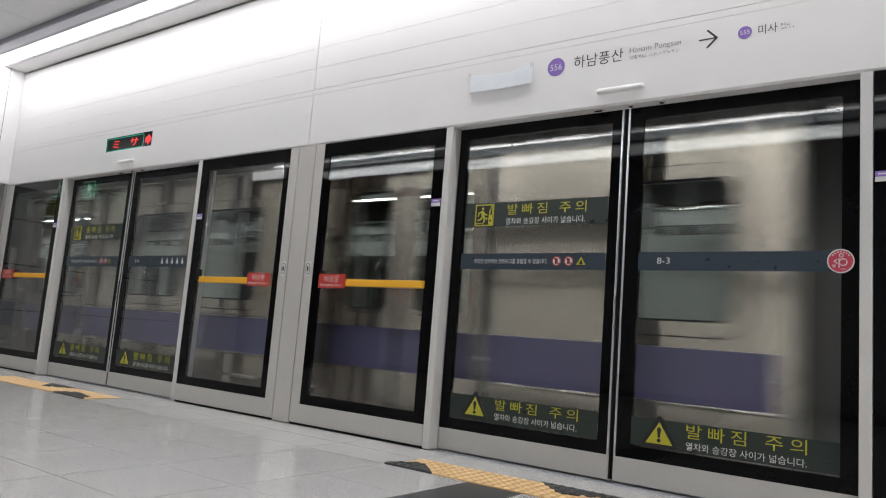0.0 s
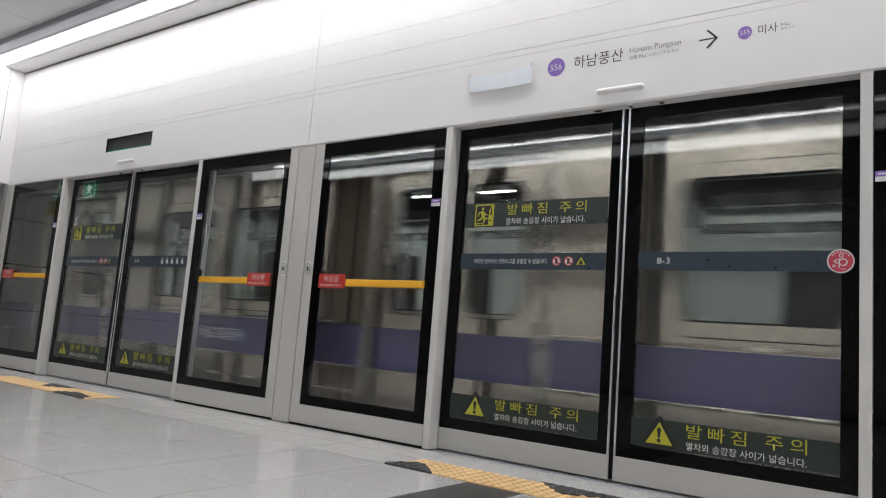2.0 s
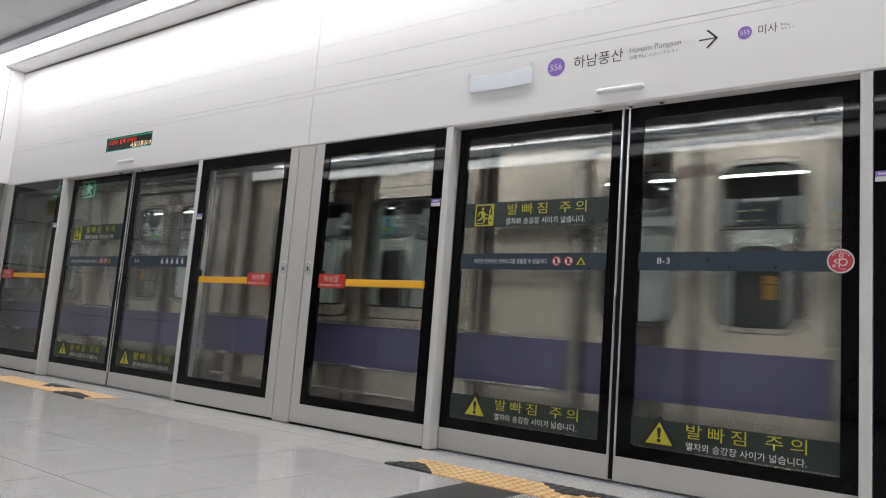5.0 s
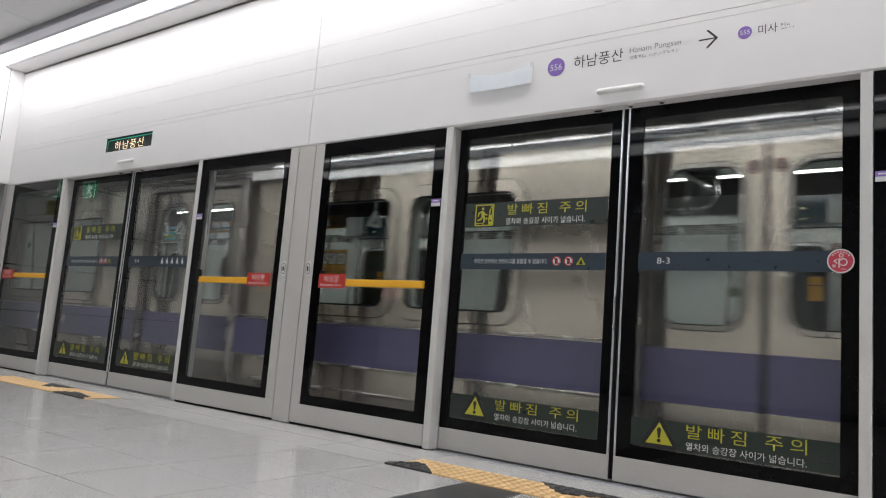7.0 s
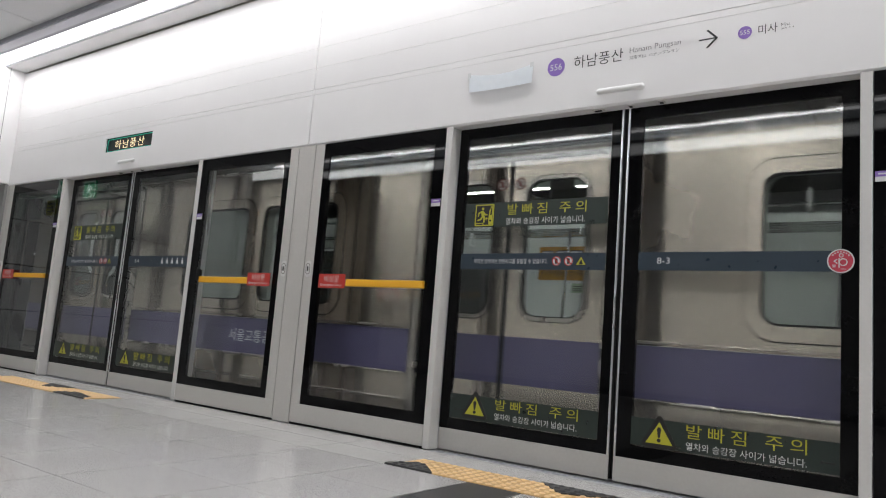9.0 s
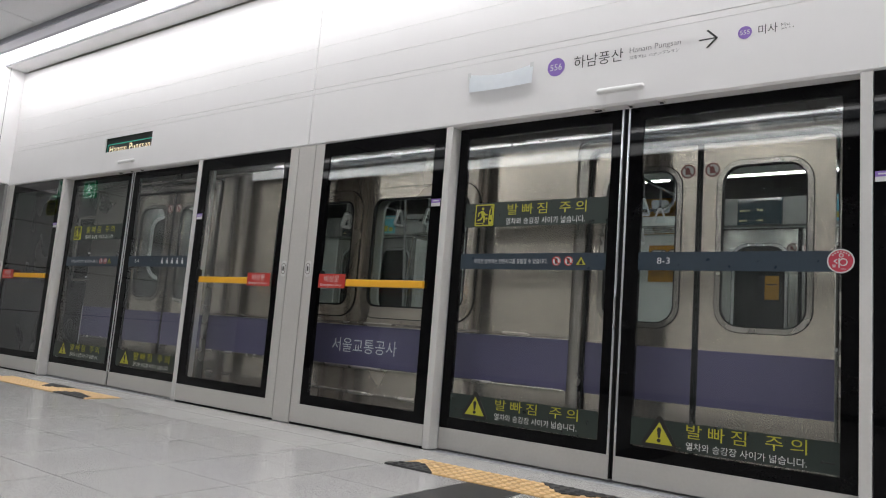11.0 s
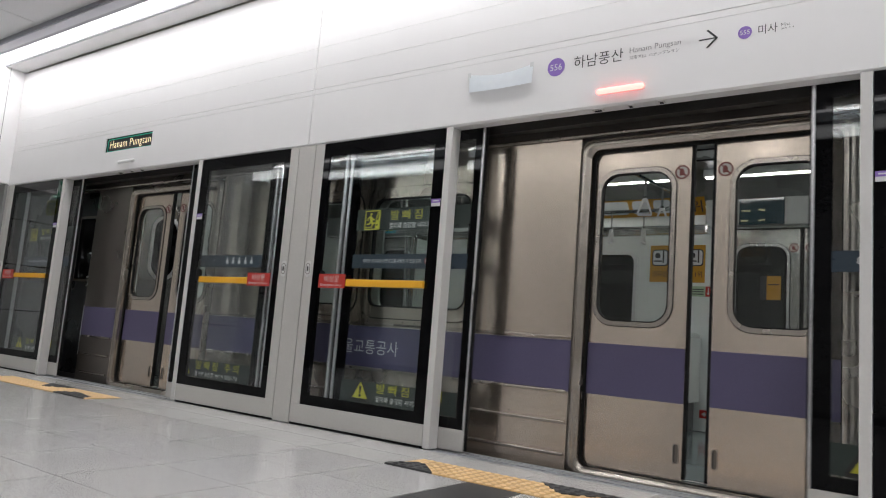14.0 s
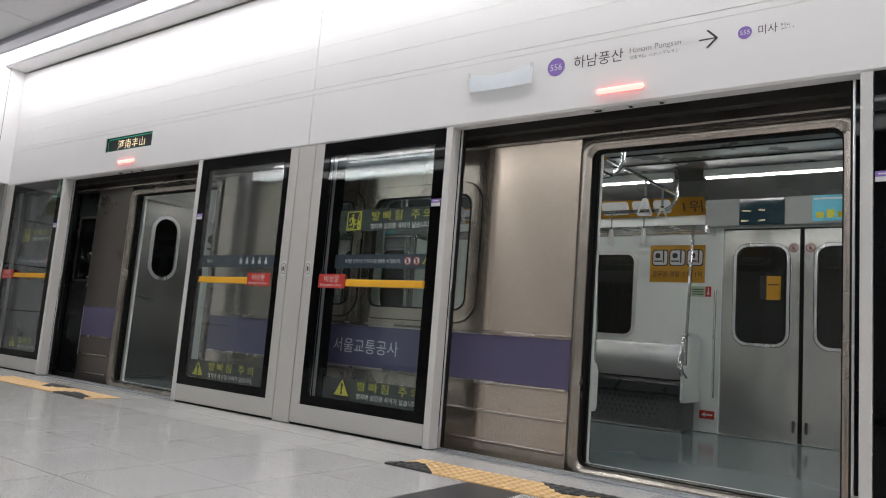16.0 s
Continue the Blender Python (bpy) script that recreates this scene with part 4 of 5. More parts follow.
def car_window(car, xa, xb, y, face):
    """Rounded window with its frame; face -1 looks to the platform."""
    if face > 0:
        f = part("window_frame", ring(bmesh.new(), rounded(xa - 0.028, xb + 0.028, 0.817, 1.676, 0.11), rounded(xa + 0.008, xb - 0.008, 0.853, 1.640, 0.08), y - 0.012, y + 0.016), M_ALU, car)
        g = part("pane", prism(bmesh.new(), rounded(xa + 0.004, xb - 0.004, 0.849, 1.644, 0.085), y + 0.008, y + 0.014), M_WINDOW, f)
        g.visible_shadow = False
        return f
    part("outline_seal", ring(bmesh.new(), rounded(xa - 0.072, xb + 0.072, 0.773, 1.720, 0.155), rounded(xa - 0.066, xb + 0.066, 0.779, 1.714, 0.149), y - 0.003 if face < 0 else y - 0.002, y + 0.002), M_RUBBER, car)
    o, i = rounded(xa - 0.066, xb + 0.066, 0.779, 1.714, 0.149), rounded(xa + 0.012, xb - 0.012, 0.857, 1.636, 0.08)
    f = part("window_frame", ring(bmesh.new(), o, i, y - 0.012 if face < 0 else y - 0.01, y + 0.03 if face < 0 else y + 0.016), M_STEEL, car)
    part("gasket", ring(bmesh.new(), rounded(xa + 0.011, xb - 0.011, 0.856, 1.637, 0.081), rounded(xa + 0.022, xb - 0.022, 0.867, 1.626, 0.074), y - 0.014 if face < 0 else y - 0.012, y + 0.007), M_RUBBER, f)
    g = part("pane", prism(bmesh.new(), rounded(xa + 0.004, xb - 0.004, 0.849, 1.644, 0.085), y + 0.008, y + 0.014), M_SIDEWINDOW, f)
    g.visible_shadow = False
    return f


def door_leaf(car, cx, side, y, far=False):
    """A passenger door leaf; local x = 0 at its meeting edge."""
    leaf = part("passenger_door", bmesh_leaf(side), M_SHADESTEEL if far else M_STEEL, car, "stainless passenger door with purple band" if not far else "plain stainless passenger door")
    leaf.location = (cx, y, 0)
    s = side
    a, b = sorted((s * 0.122, s * 0.536))
    part("window_frame", ring(bmesh.new(), rounded(a - 0.027, b + 0.027, 0.817, 1.733, 0.125), rounded(a, b, 0.844, 1.706, 0.100), -0.008, 0.042), M_ALU if far else M_FRAME, leaf)
    part("gasket", ring(bmesh.new(), rounded(a - 0.001, b + 0.001, 0.843, 1.707, 0.101), rounded(a + 0.005, b - 0.005, 0.849, 1.701, 0.096), -0.010, 0.013), M_RUBBER, leaf)
    part("outline_seal", ring(bmesh.new(), rounded(a - 0.031, b + 0.031, 0.813, 1.737, 0.129), rounded(a - 0.027, b + 0.027, 0.817, 1.733, 0.125), -0.003, 0.002), M_RUBBER, leaf)
    g = part("pane", prism(bmesh.new(), rounded(a, b, 0.844, 1.706, 0.100), 0.014, 0.020), M_WINDOW, leaf)
    g.visible_shadow = False
    if not far:
        u, v = sorted((s * 0.018, s * 0.66))
        part("purple_band", box(bmesh.new(), u, v, -0.002, 0.0, 0.42, 0.712), M_PURPLE, leaf, "purple paint band")
    part("rubber_edge", box(bmesh.new(), *sorted((0.0, s * 0.017)), 0.004, 0.028, 0.03, 1.86), M_RUBBER, leaf)
    yy = -0.004
    r = part("round_label", disc(bmesh.new(), s * 0.066, 1.692, 0.040, yy + 0.001, yy + 0.003, 24), M_LABEL, leaf)
    o = [(s * 0.066 + 0.040 * math.cos(t), 1.692 + 0.040 * math.sin(t)) for t in np.linspace(0, 2 * math.pi, 24, endpoint=False)]
    i = [(s * 0.066 + 0.032 * math.cos(t), 1.692 + 0.032 * math.sin(t)) for t in np.linspace(0, 2 * math.pi, 24, endpoint=False)]
    bm = ring(bmesh.new(), o, i, yy - 0.0005, yy + 0.001)
    prism(bm, [(s * 0.066 - 0.026, 1.716), (s * 0.066 - 0.020, 1.722), (s * 0.066 + 0.026, 1.668), (s * 0.066 + 0.020, 1.662)], yy - 0.0005, yy + 0.001)
    part("red_ring", bm, M_MAROON, r)
    bm = prism(bmesh.new(), [(s * 0.066 - 0.014, 1.672), (s * 0.066 + 0.012, 1.675), (s * 0.066 + 0.010, 1.702), (s * 0.066 - 0.004, 1.717), (s * 0.066 - 0.016, 1.697)], yy + 0.0003, yy + 0.001)
    part("mark", bm, M_MAROON, r)
    hx = s * 0.050
    r = part("finger_recess", ring(bmesh.new(), rounded(hx - 0.017, hx + 0.017, 0.104, 0.212, 0.0168, 5), rounded(hx - 0.012, hx + 0.012, 0.109, 0.207, 0.0118, 5), -0.005, 0.002), M_FRAME, leaf, "slotted finger recess")
    part("slot", prism(bmesh.new(), rounded(hx - 0.0125, hx + 0.0125, 0.1085, 0.2075, 0.012, 5), -0.0015, 0.001), M_DULLSHADED, r)
    # flat slot: the recess's inner shade is painted as a dark strip
    part("slot_shade", prism(bmesh.new(), rounded(hx - 0.012, hx - 0.004, 0.112, 0.204, 0.0035, 3), -0.0022, -0.0015), M_DARKSTEEL, r)
    return leaf


def bmesh_leaf(side):
    bm = bmesh.new()
    a, b = sorted((side * 0.017, side * 0.66))
    c, d = sorted((side * 0.122, side * 0.536))
    holed(bm, a, b, 0.80, 1.86, (c, d, 0.844, 1.706, 0.100), 0.0, 0.034)
    box(bm, a, b, 0.0, 0.034, 0.022, 0.80)
    return bm


def hand_strap(car, x, y, z, turn):
    st = part("hand_strap", box(bmesh.new(), -0.009, 0.009, -0.003, 0.003, -0.165, 0.0), M_HEADER, car, "grey strap with white triangular grip")
    st.location = (x, y, z)
    st.rotation_euler = (0, 0, turn)
    o = [(-0.046, -0.298), (0.046, -0.298), (0.058, -0.286), (0.056, -0.270), (0.020, -0.166), (0.010, -0.158), (-0.010, -0.158), (-0.020, -0.166), (-0.056, -0.270), (-0.058, -0.286)]
    i = [(-0.040, -0.280), (0.040, -0.280), (0.044, -0.277), (0.042, -0.268), (0.010, -0.184), (0.005, -0.180), (-0.005, -0.180), (-0.010, -0.184), (-0.042, -0.268), (-0.044, -0.277)]
    part("grip", ring(bmesh.new(), o, i, -0.010, 0.010), M_WHITE, st)
    part("clasp", soft_box(-0.013, 0.013, -0.006, 0.006, -0.168, -0.140, 0.002, 1), M_SEATFRONT, st)


def bench(car, x0, x1, wall_y, d):
    """Long steel bench against a wall; d: +1 faces towards +y."""
    prof = [(0.02, 0.44), (0.43, 0.447), (0.456, 0.425), (0.448, 0.345), (0.40, 0.335), (0.02, 0.40)]
    back = [(0.005, 0.44), (0.06, 0.46), (0.095, 0.60), (0.075, 0.76), (0.05, 0.785), (0.005, 0.785)]
    for nm, pts, mt in (("seat", prof, M_SEATFRONT), ("backrest", back, M_SEAT)):
        bm = bmesh.new()
        a = [bm.verts.new((x0, wall_y + d * p, z)) for p, z in pts]
        b = [bm.verts.new((x1, wall_y + d * p, z)) for p, z in pts]
        bm.faces.new(a)
        bm.faces.new(b[::-1])
        for k in range(len(pts)):
            bm.faces.new((a[k], b[k], b[(k + 1) % len(pts)], a[(k + 1) % len(pts)]))
        part(nm, bm, mt, car, "stainless bench " + nm, smooth=True)
    ya, yb = sorted((wall_y + d * 0.02, wall_y + d * 0.36))
    base = part("seat_base", box(bmesh.new(), x0 + 0.01, x1 - 0.01, ya, yb, 0.03, 0.39), M_SEATBASE, car, "dark perforated seat base")
    part("base_trim", box(bmesh.new(), x0 + 0.01, x1 - 0.01, *sorted((wall_y + d * 0.362, wall_y + d * 0.372)), 0.02, 0.040), M_SEAT, base)
    bm = bmesh.new()
    yf = wall_y + d * 0.364
    for k in range(int((x1 - x0 - 0.3) / 0.05)):
        for j in range(5):
            xx = x0 + 0.15 + k * 0.05 + (j % 2) * 0.025
            box(bm, xx - 0.007, xx + 0.007, min(yf, yf - d * 0.003), max(yf, yf - d * 0.003), 0.14 + j * 0.045, 0.163 + j * 0.045)
    part("vent_dots", bm, M_DARKSTEEL, base)["kind"] = "stuff"
    for x, s in ((x0, -1), (x1, 1)):
        # end panel, armrest loop
        ya, yb = sorted((wall_y + d * 0.0, wall_y + d * 0.37))
        side = [(0.0, 0.28), (0.45, 0.28), (0.47, 0.31), (0.47, 0.54), (0.44, 0.58), (0.37, 0.62), (0.33, 0.83), (0.29, 0.86), (0.0, 0.86)]
        bm = bmesh.new()
        u = [bm.verts.new((x, wall_y + d * p, z)) for p, z in side]
        v = [bm.verts.new((x + s * 0.03, wall_y + d * p, z)) for p, z in side]
        bm.faces.new(u)
        bm.faces.new(v)
        for k in range(len(side)):
            bm.faces.new((u[k], u[k - 1], v[k - 1], v[k]))
        part("end_panel", bm, M_INNER, car, "white bench end panel")
        if d > 0:
            continue
        y = wall_y + d * 0.50
        pts = [(x + s * 0.015, wall_y + d * 0.06, 0.87), (x + s * 0.015, wall_y + d * 0.22, 0.872)] + arc((x + s * 0.015, wall_y + d * 0.36, 0.755), 0.115, 80, -15, (0, d, 0), (0, 0, 1), 6) + \
              [(x + s * 0.015, wall_y + d * 0.53, 0.64), (x + s * 0.015, wall_y + d * 0.545, 0.585), (x + s * 0.015, wall_y + d * 0.51, 0.545), (x + s * 0.015, wall_y + d * 0.40, 0.50)]
        part("arm_loop", tube(bmesh.new(), pts, 0.024, 10), M_CHROME, car, smooth=True)


def build_car(name, cx, cab, detail):
    car = thing("train_car", pose(cx, 1.75, 0.0), "stainless metro car with purple band and open lit saloon" if cab else "stainless metro car with purple band and lit saloon",
                "train car", "train")
    car_y = 1.75
    Y = lambda y: y - car_y
    near, far_in = Y(SIDE), Y(FAR)
    left = -10.05 if cab else -9.815
    right = 9.815
    P = lambda *a, **k: part(*a, car, **k)
    # side panels
    spans = [(DOORS[k] + 0.728, DOORS[k + 1] - 0.748) for k in range(3)]
    for a, b in spans:
        bm = bmesh.new()
        tiled_side(bm, a, b, near, near + 0.04)
        P("side_panel", bm, M_STEEL)
        c = (a + b) / 2
        for s in (-1, 1):
            wa, wb = sorted((c + s * 0.085, c + s * 0.945))
            car_window(car, wa, wb, near, -1)
        bm = box(bmesh.new(), a, b, near, near + 0.04, 0.42, 0.715)
        P("purple_band", bm, M_PURPLE)
        P("lower_panel", box(bmesh.new(), a, b, near, near + 0.04, -0.22, 0.418), M_STEEL)
        for z in (0.418, 0.243, 0.062):
            bm = bmesh.new()
            tube(bm, [(a + 0.02, near - 0.002, z), (a + 0.05, near - 0.004, z), (b - 0.05, near - 0.004, z), (b - 0.02, near - 0.002, z)], 0.011, 10)
            P("rib", bm, M_FRAME, smooth=True)
        P("belt_bead", tube(bmesh.new(), [(a, near - 0.001, 0.734), (b, near - 0.001, 0.734)], 0.008, 10), M_FRAME, smooth=True)
    # ends of the side: plain panels with one window at a passenger end
    for a, b, win in ((left if not cab else -8.66, DOORS[0] - 0.748, not cab), (DOORS[3] + 0.728, right, True)):
        bm = bmesh.new()
        if win:
            wa, wb = (-9.53, -8.85) if a < 0 else (8.85, 9.53)
            holed(bm, a, b, 0.717, 1.93, (wa, wb, 0.845, 1.648, 0.09), near, near + 0.04)
            car_window(car, wa, wb, near, -1)
        else:
            box(bm, a, b, near, near + 0.04, 0.717, 1.93)
        # cab end panels get a darker, browner colour than the other side panels
        skin = M_DULLSHADED if cab and a < 0 else M_STEEL
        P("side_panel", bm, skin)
        pa, pb = max(a, -9.54), min(b, 9.73)
        P("purple_band", box(bmesh.new(), pa, pb, near, near + 0.04, 0.42, 0.715), M_PURPLE)
        for ea, eb in ((a, pa), (pb, b)):
            if eb - ea > 0.01:
                P("corner_panel", box(bmesh.new(), ea, eb, near, near + 0.04, 0.42, 0.715), M_STEEL)
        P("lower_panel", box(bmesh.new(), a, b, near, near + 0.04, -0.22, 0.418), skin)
        for z in (0.418, 0.243, 0.062):
            P("rib", tube(bmesh.new(), [(a + 0.04, near - 0.003, z), (b - 0.04, near - 0.003, z)], 0.011, 10), M_FRAME, smooth=True)
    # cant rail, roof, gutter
    # the header's shade over the cant rail is put into its dark colour
    P("cant_rail", box(bmesh.new(), left, right, near + 0.004, near + 0.06, 1.932, 2.12), M_DULLSHADED)
    P("gutter", tube(bmesh.new(), [(left, near - 0.004, 1.945), (right, near - 0.004, 1.945)], 0.012, 6), M_FRAME)
    bm = bmesh.new()
    prof = [(near + 0.004, 2.12), (near + 0.10, 2.42), (near + 0.40, 2.62), (0.0, 2.72), (-near - 0.40, 2.62), (-near - 0.10, 2.42), (-near - 0.004, 2.12)]
    for (ya, za), (yb, zb) in zip(prof, prof[1:]):
        v = [bm.verts.new(p) for p in ((left, ya, za), (right, ya, za), (right, yb, zb), (left, yb, zb))]
        bm.faces.new(v)
    bmesh.ops.solidify(bm, geom=bm.faces[:], thickness=0.03)
    P("roof", bm, M_STEEL)
    # door surrounds and leaves
    leaves = []
    for k, dx in enumerate(DOORS):
        o = rounded(dx - 0.748, dx + 0.728, -0.06, 1.914, 0.07)
        i = rounded(dx - HALF - 0.034, dx + HALF, 0.012, 1.852, 0.06)
        P("surround_seam", ring(bmesh.new(), rounded(dx - 0.752, dx + 0.732, -0.064, 1.918, 0.072), rounded(dx - 0.746, dx + 0.726, -0.058, 1.912, 0.068), near - 0.0015, near + 0.002), M_RUBBER)
        P("door_surround", rolled_ring(o, i, near + 0.004, 0.026, 0.026), M_FRAME, smooth=True)
        i2 = rounded(dx - HALF - 0.020, dx + HALF - 0.010, 0.018, 1.838, 0.055)
        P("door_gasket", ring(bmesh.new(), rounded(dx - HALF - 0.038, dx + HALF + 0.004, 0.008, 1.856, 0.06), i2, near + 0.031, near + 0.045), M_RUBBER)
        P("door_sill_plate", box(bmesh.new(), dx - HALF, dx + HALF, near - 0.010, near + 0.16, -0.02, 0.014), M_FRAME)
        pair = [door_leaf(car, dx - 0.04, s, near + 0.050) for s in (-1, 1)]
        leaves.append(pair)
        for s in (-1, 1):
            f = door_leaf(car, dx, s, far_in + 0.01, far=True)
        P("door_portal", holed(bmesh.new(), dx - 0.80, dx + 0.80, 0.02, 2.10, (dx - 0.66, dx + 0.66, 0.021, 1.872, 0.02), far_in - 0.02, far_in + 0.008), M_INNER)
        # near inner lining
        P("door_portal", holed(bmesh.new(), dx - 0.80, dx + 0.80, 0.02, 2.10, (dx - 0.66, dx + 0.66, 0.021, 1.872, 0.02), near + 0.105, near + 0.125), M_INNER)
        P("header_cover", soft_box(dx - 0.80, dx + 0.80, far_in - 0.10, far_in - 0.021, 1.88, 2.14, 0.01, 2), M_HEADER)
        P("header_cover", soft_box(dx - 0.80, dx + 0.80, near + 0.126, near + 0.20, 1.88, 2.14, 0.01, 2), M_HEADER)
        if detail or k in (1, 2):
            sc = P("display", soft_box(dx - 0.50, dx - 0.125, far_in - 0.112, far_in - 0.098, 1.885, 2.125, 0.004, 1), M_SCREEN, label="dark passenger information display")
            for s, x0, z0, x1, z1 in (("STATION", -0.48, 2.005, -0.40, 2.02), ("Misa", -0.335, 2.008, -0.285, 2.028), ("DOOR", -0.48, 1.915, -0.42, 1.93), ("LEFT", -0.335, 1.915, -0.28, 1.93)):
                part("lettering", letters(s, dx + x0, dx + x1, z0, z1, far_in - 0.1135, M_SCREENTEXT), M_SCREENTEXT, sc)
            po = P("notice_poster", box(bmesh.new(), dx + 0.09, dx + 0.38, far_in - 0.106, far_in - 0.101, 1.905, 2.125), M_CYAN, label="cyan and yellow notice poster")
            for q in range(3):
                part("yellow_panel", box(bmesh.new(), dx + 0.12 + q * 0.08, dx + 0.18 + q * 0.08, far_in - 0.108, far_in - 0.106, 1.93, 1.98 + 0.02 * (q % 2)), M_YELLOWPRINT, po)
            part("title_bar", box(bmesh.new(), dx + 0.10, dx + 0.36, far_in - 0.108, far_in - 0.106, 2.09, 2.105), M_WHITEPRINT, po)
        # sticker on the far door window
        st = P("window_sticker", box(bmesh.new(), dx - 0.28, dx - 0.165, far_in + 0.0, far_in + 0.004, 1.23, 1.44), M_ORANGE, label="orange notice sticker")
        part("picture_bar", box(bmesh.new(), dx - 0.335, dx - 0.282, far_in + 0.0, far_in + 0.003, 1.23, 1.44), M_INK, st)
        part("text_bars", box(bmesh.new(), dx - 0.27, dx - 0.18, far_in - 0.001, far_in, 1.36, 1.37), M_INK, st)
    # far wall between doors, with windows; lining and floor
    for sgn, yw0, yw1 in ((1, far_in, far_in + 0.03), (-1, near + 0.105, near + 0.125)):
        for a, b in [(d0 + 0.80, d1 - 0.80) for d0, d1 in zip(DOORS, DOORS[1:])]:
            c = (a + b) / 2
            bm = bmesh.new()
            for s in (-1, 1):
                aa, bb = sorted((c, c + s * 1.16))
                wa, wb = sorted((c + s * 0.085, c + s * 0.945))
                holed(bm, aa, bb, 0.02, 2.10, (wa, wb, 0.845, 1.648, 0.09), yw0, yw1)
            box(bm, c + 1.16, b, yw0, yw1, 0.02, 2.10)
            box(bm, a, c - 1.16, yw0, yw1, 0.02, 2.10)
            P("inner_panel", bm, M_INNER)
            if sgn > 0:
                for s in (-1, 1):
                    wa, wb = sorted((c + s * 0.085, c + s * 0.945))
                    car_window(car, wa, wb, yw0, 1)
        for a, b in ((left if not cab else -8.42, DOORS[0] - 0.80), (DOORS[3] + 0.80, right)):
            if cab and a < 0:
                P("inner_panel", box(bmesh.new(), a, b, yw0, yw1, 0.02, 2.10), M_INNER)
                continue
            wa, wb = (-9.53, -8.85) if a < 0 else (8.85, 9.53)
            if sgn > 0:
                P("inner_panel", box(bmesh.new(), a, b, yw0, yw1, 0.02, 2.10), M_INNER)
            else:
                P("inner_panel", holed(bmesh.new(), a, b, 0.02, 2.10, (wa, wb, 0.845, 1.648, 0.09), yw0, yw1), M_INNER)
    P("outer_shell", box(bmesh.new(), left, right, far_in + 0.055, far_in + 0.06, -0.2, 0.80), M_DARKSTEEL)
    P("floor_plate", box(bmesh.new(), left, right, near + 0.10, far_in + 0.05, -0.15, 0.016), M_CARFLOOR, label="blue-grey vinyl car floor")
    P("underframe", box(bmesh.new(), left, right, near + 0.06, far_in, -0.9, -0.16), M_UNDER)
    # saloon ceiling: lower shoulders, lights, centre strip
    for s in (-1, 1):
        ya, yb = sorted((s * 1.36, s * 0.60))
        bm = bmesh.new()
        v = [(left, s * 1.36, 2.12), (right, s * 1.36, 2.12), (right, s * 1.18, 2.28), (left, s * 1.18, 2.28)]
        bm.faces.new([bm.verts.new(p) for p in v])
        v = [(left, s * 1.18, 2.28), (right, s * 1.18, 2.28), (right, s * 0.45, 2.30), (left, s * 0.45, 2.30)]
        bm.faces.new([bm.verts.new(p) for p in v])
        bmesh.ops.solidify(bm, geom=bm.faces[:], thickness=0.02)
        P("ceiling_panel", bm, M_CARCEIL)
        for x in np.arange(-7.75 if cab else -9.30, 9, 1.55):
            P("ceiling_light", soft_box(x, x + 1.25, s * 0.86 - 0.019, s * 0.86 + 0.019, 2.212, 2.222, 0.003, 1), M_CARLIGHT)
            P("light_housing", soft_box(x - 0.02, x + 1.27, s * 0.86 - 0.022, s * 0.86 + 0.022, 2.223, 2.295, 0.004, 1), M_INNER)
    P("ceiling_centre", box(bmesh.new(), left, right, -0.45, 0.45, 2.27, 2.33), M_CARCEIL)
    bm = bmesh.new()
    for y in (-0.452, 0.452, -0.15, 0.15):
        box(bm, left, right, y - 0.012, y + 0.012, 2.262, 2.275)
    P("line_diffuser", bm, M_RUBBER)
    # ends
    for x in (left, right - 0.05):
        bm = bmesh.new()
        holed(bm, -1.30, 1.30, 0.02, 2.60, (-0.42, 0.42, 0.021, 1.95, 0.05), x, x + 0.05, n=3)
        for v in bm.verts:
            v.co.x, v.co.y = v.co.y, v.co.x
        P("end_wall", bm, M_STEEL)
        if cab and x < 0:
            continue
        xi = (x + 0.052) if x < 0 else (x - 0.022)
        bm = holed(bmesh.new(), -1.33, 1.33, 0.02, 2.25, (-0.42, 0.42, 0.021, 1.95, 0.05), xi, xi + 0.02, n=3)
        for v in bm.verts:
            v.co.x, v.co.y = v.co.y, v.co.x
        P("end_lining", bm, M_INNER)
        gd = P("connecting_door", box(bmesh.new(), xi - 0.005, xi + 0.015, -0.42, 0.42, 0.025, 1.945), M_SHADESTEEL, label="steel connecting door")
        part("dark_pane", box(bmesh.new(), xi - 0.007, xi + 0.017, -0.22, 0.22, 0.9, 1.7), M_BLACK, gd)
    # half of each folded gangway, with its ribs
    for x, d in ((right, 1),) if cab else ((right, 1), (left, -1)):
        bm = bmesh.new()
        for q in range(3):
            xa, xb = sorted((x + d * (0.004 + 0.06 * q), x + d * (0.050 + 0.06 * q)))
            box(bm, xa, xb, -0.72, 0.72, 0.0, 2.16)
            xa, xb = sorted((x + d * (0.050 + 0.06 * q), x + d * (0.064 + 0.06 * q)))
            box(bm, xa, xb, -0.68, 0.68, 0.02, 2.12)
        P("gangway", bm, M_BELLOWS, label="grey folded gangway bellows")
        P("coupler", soft_box(*sorted((x, x + d * 0.18)), -0.2, 0.2, -0.75, -0.45, 0.02, 2), M_UNDER)
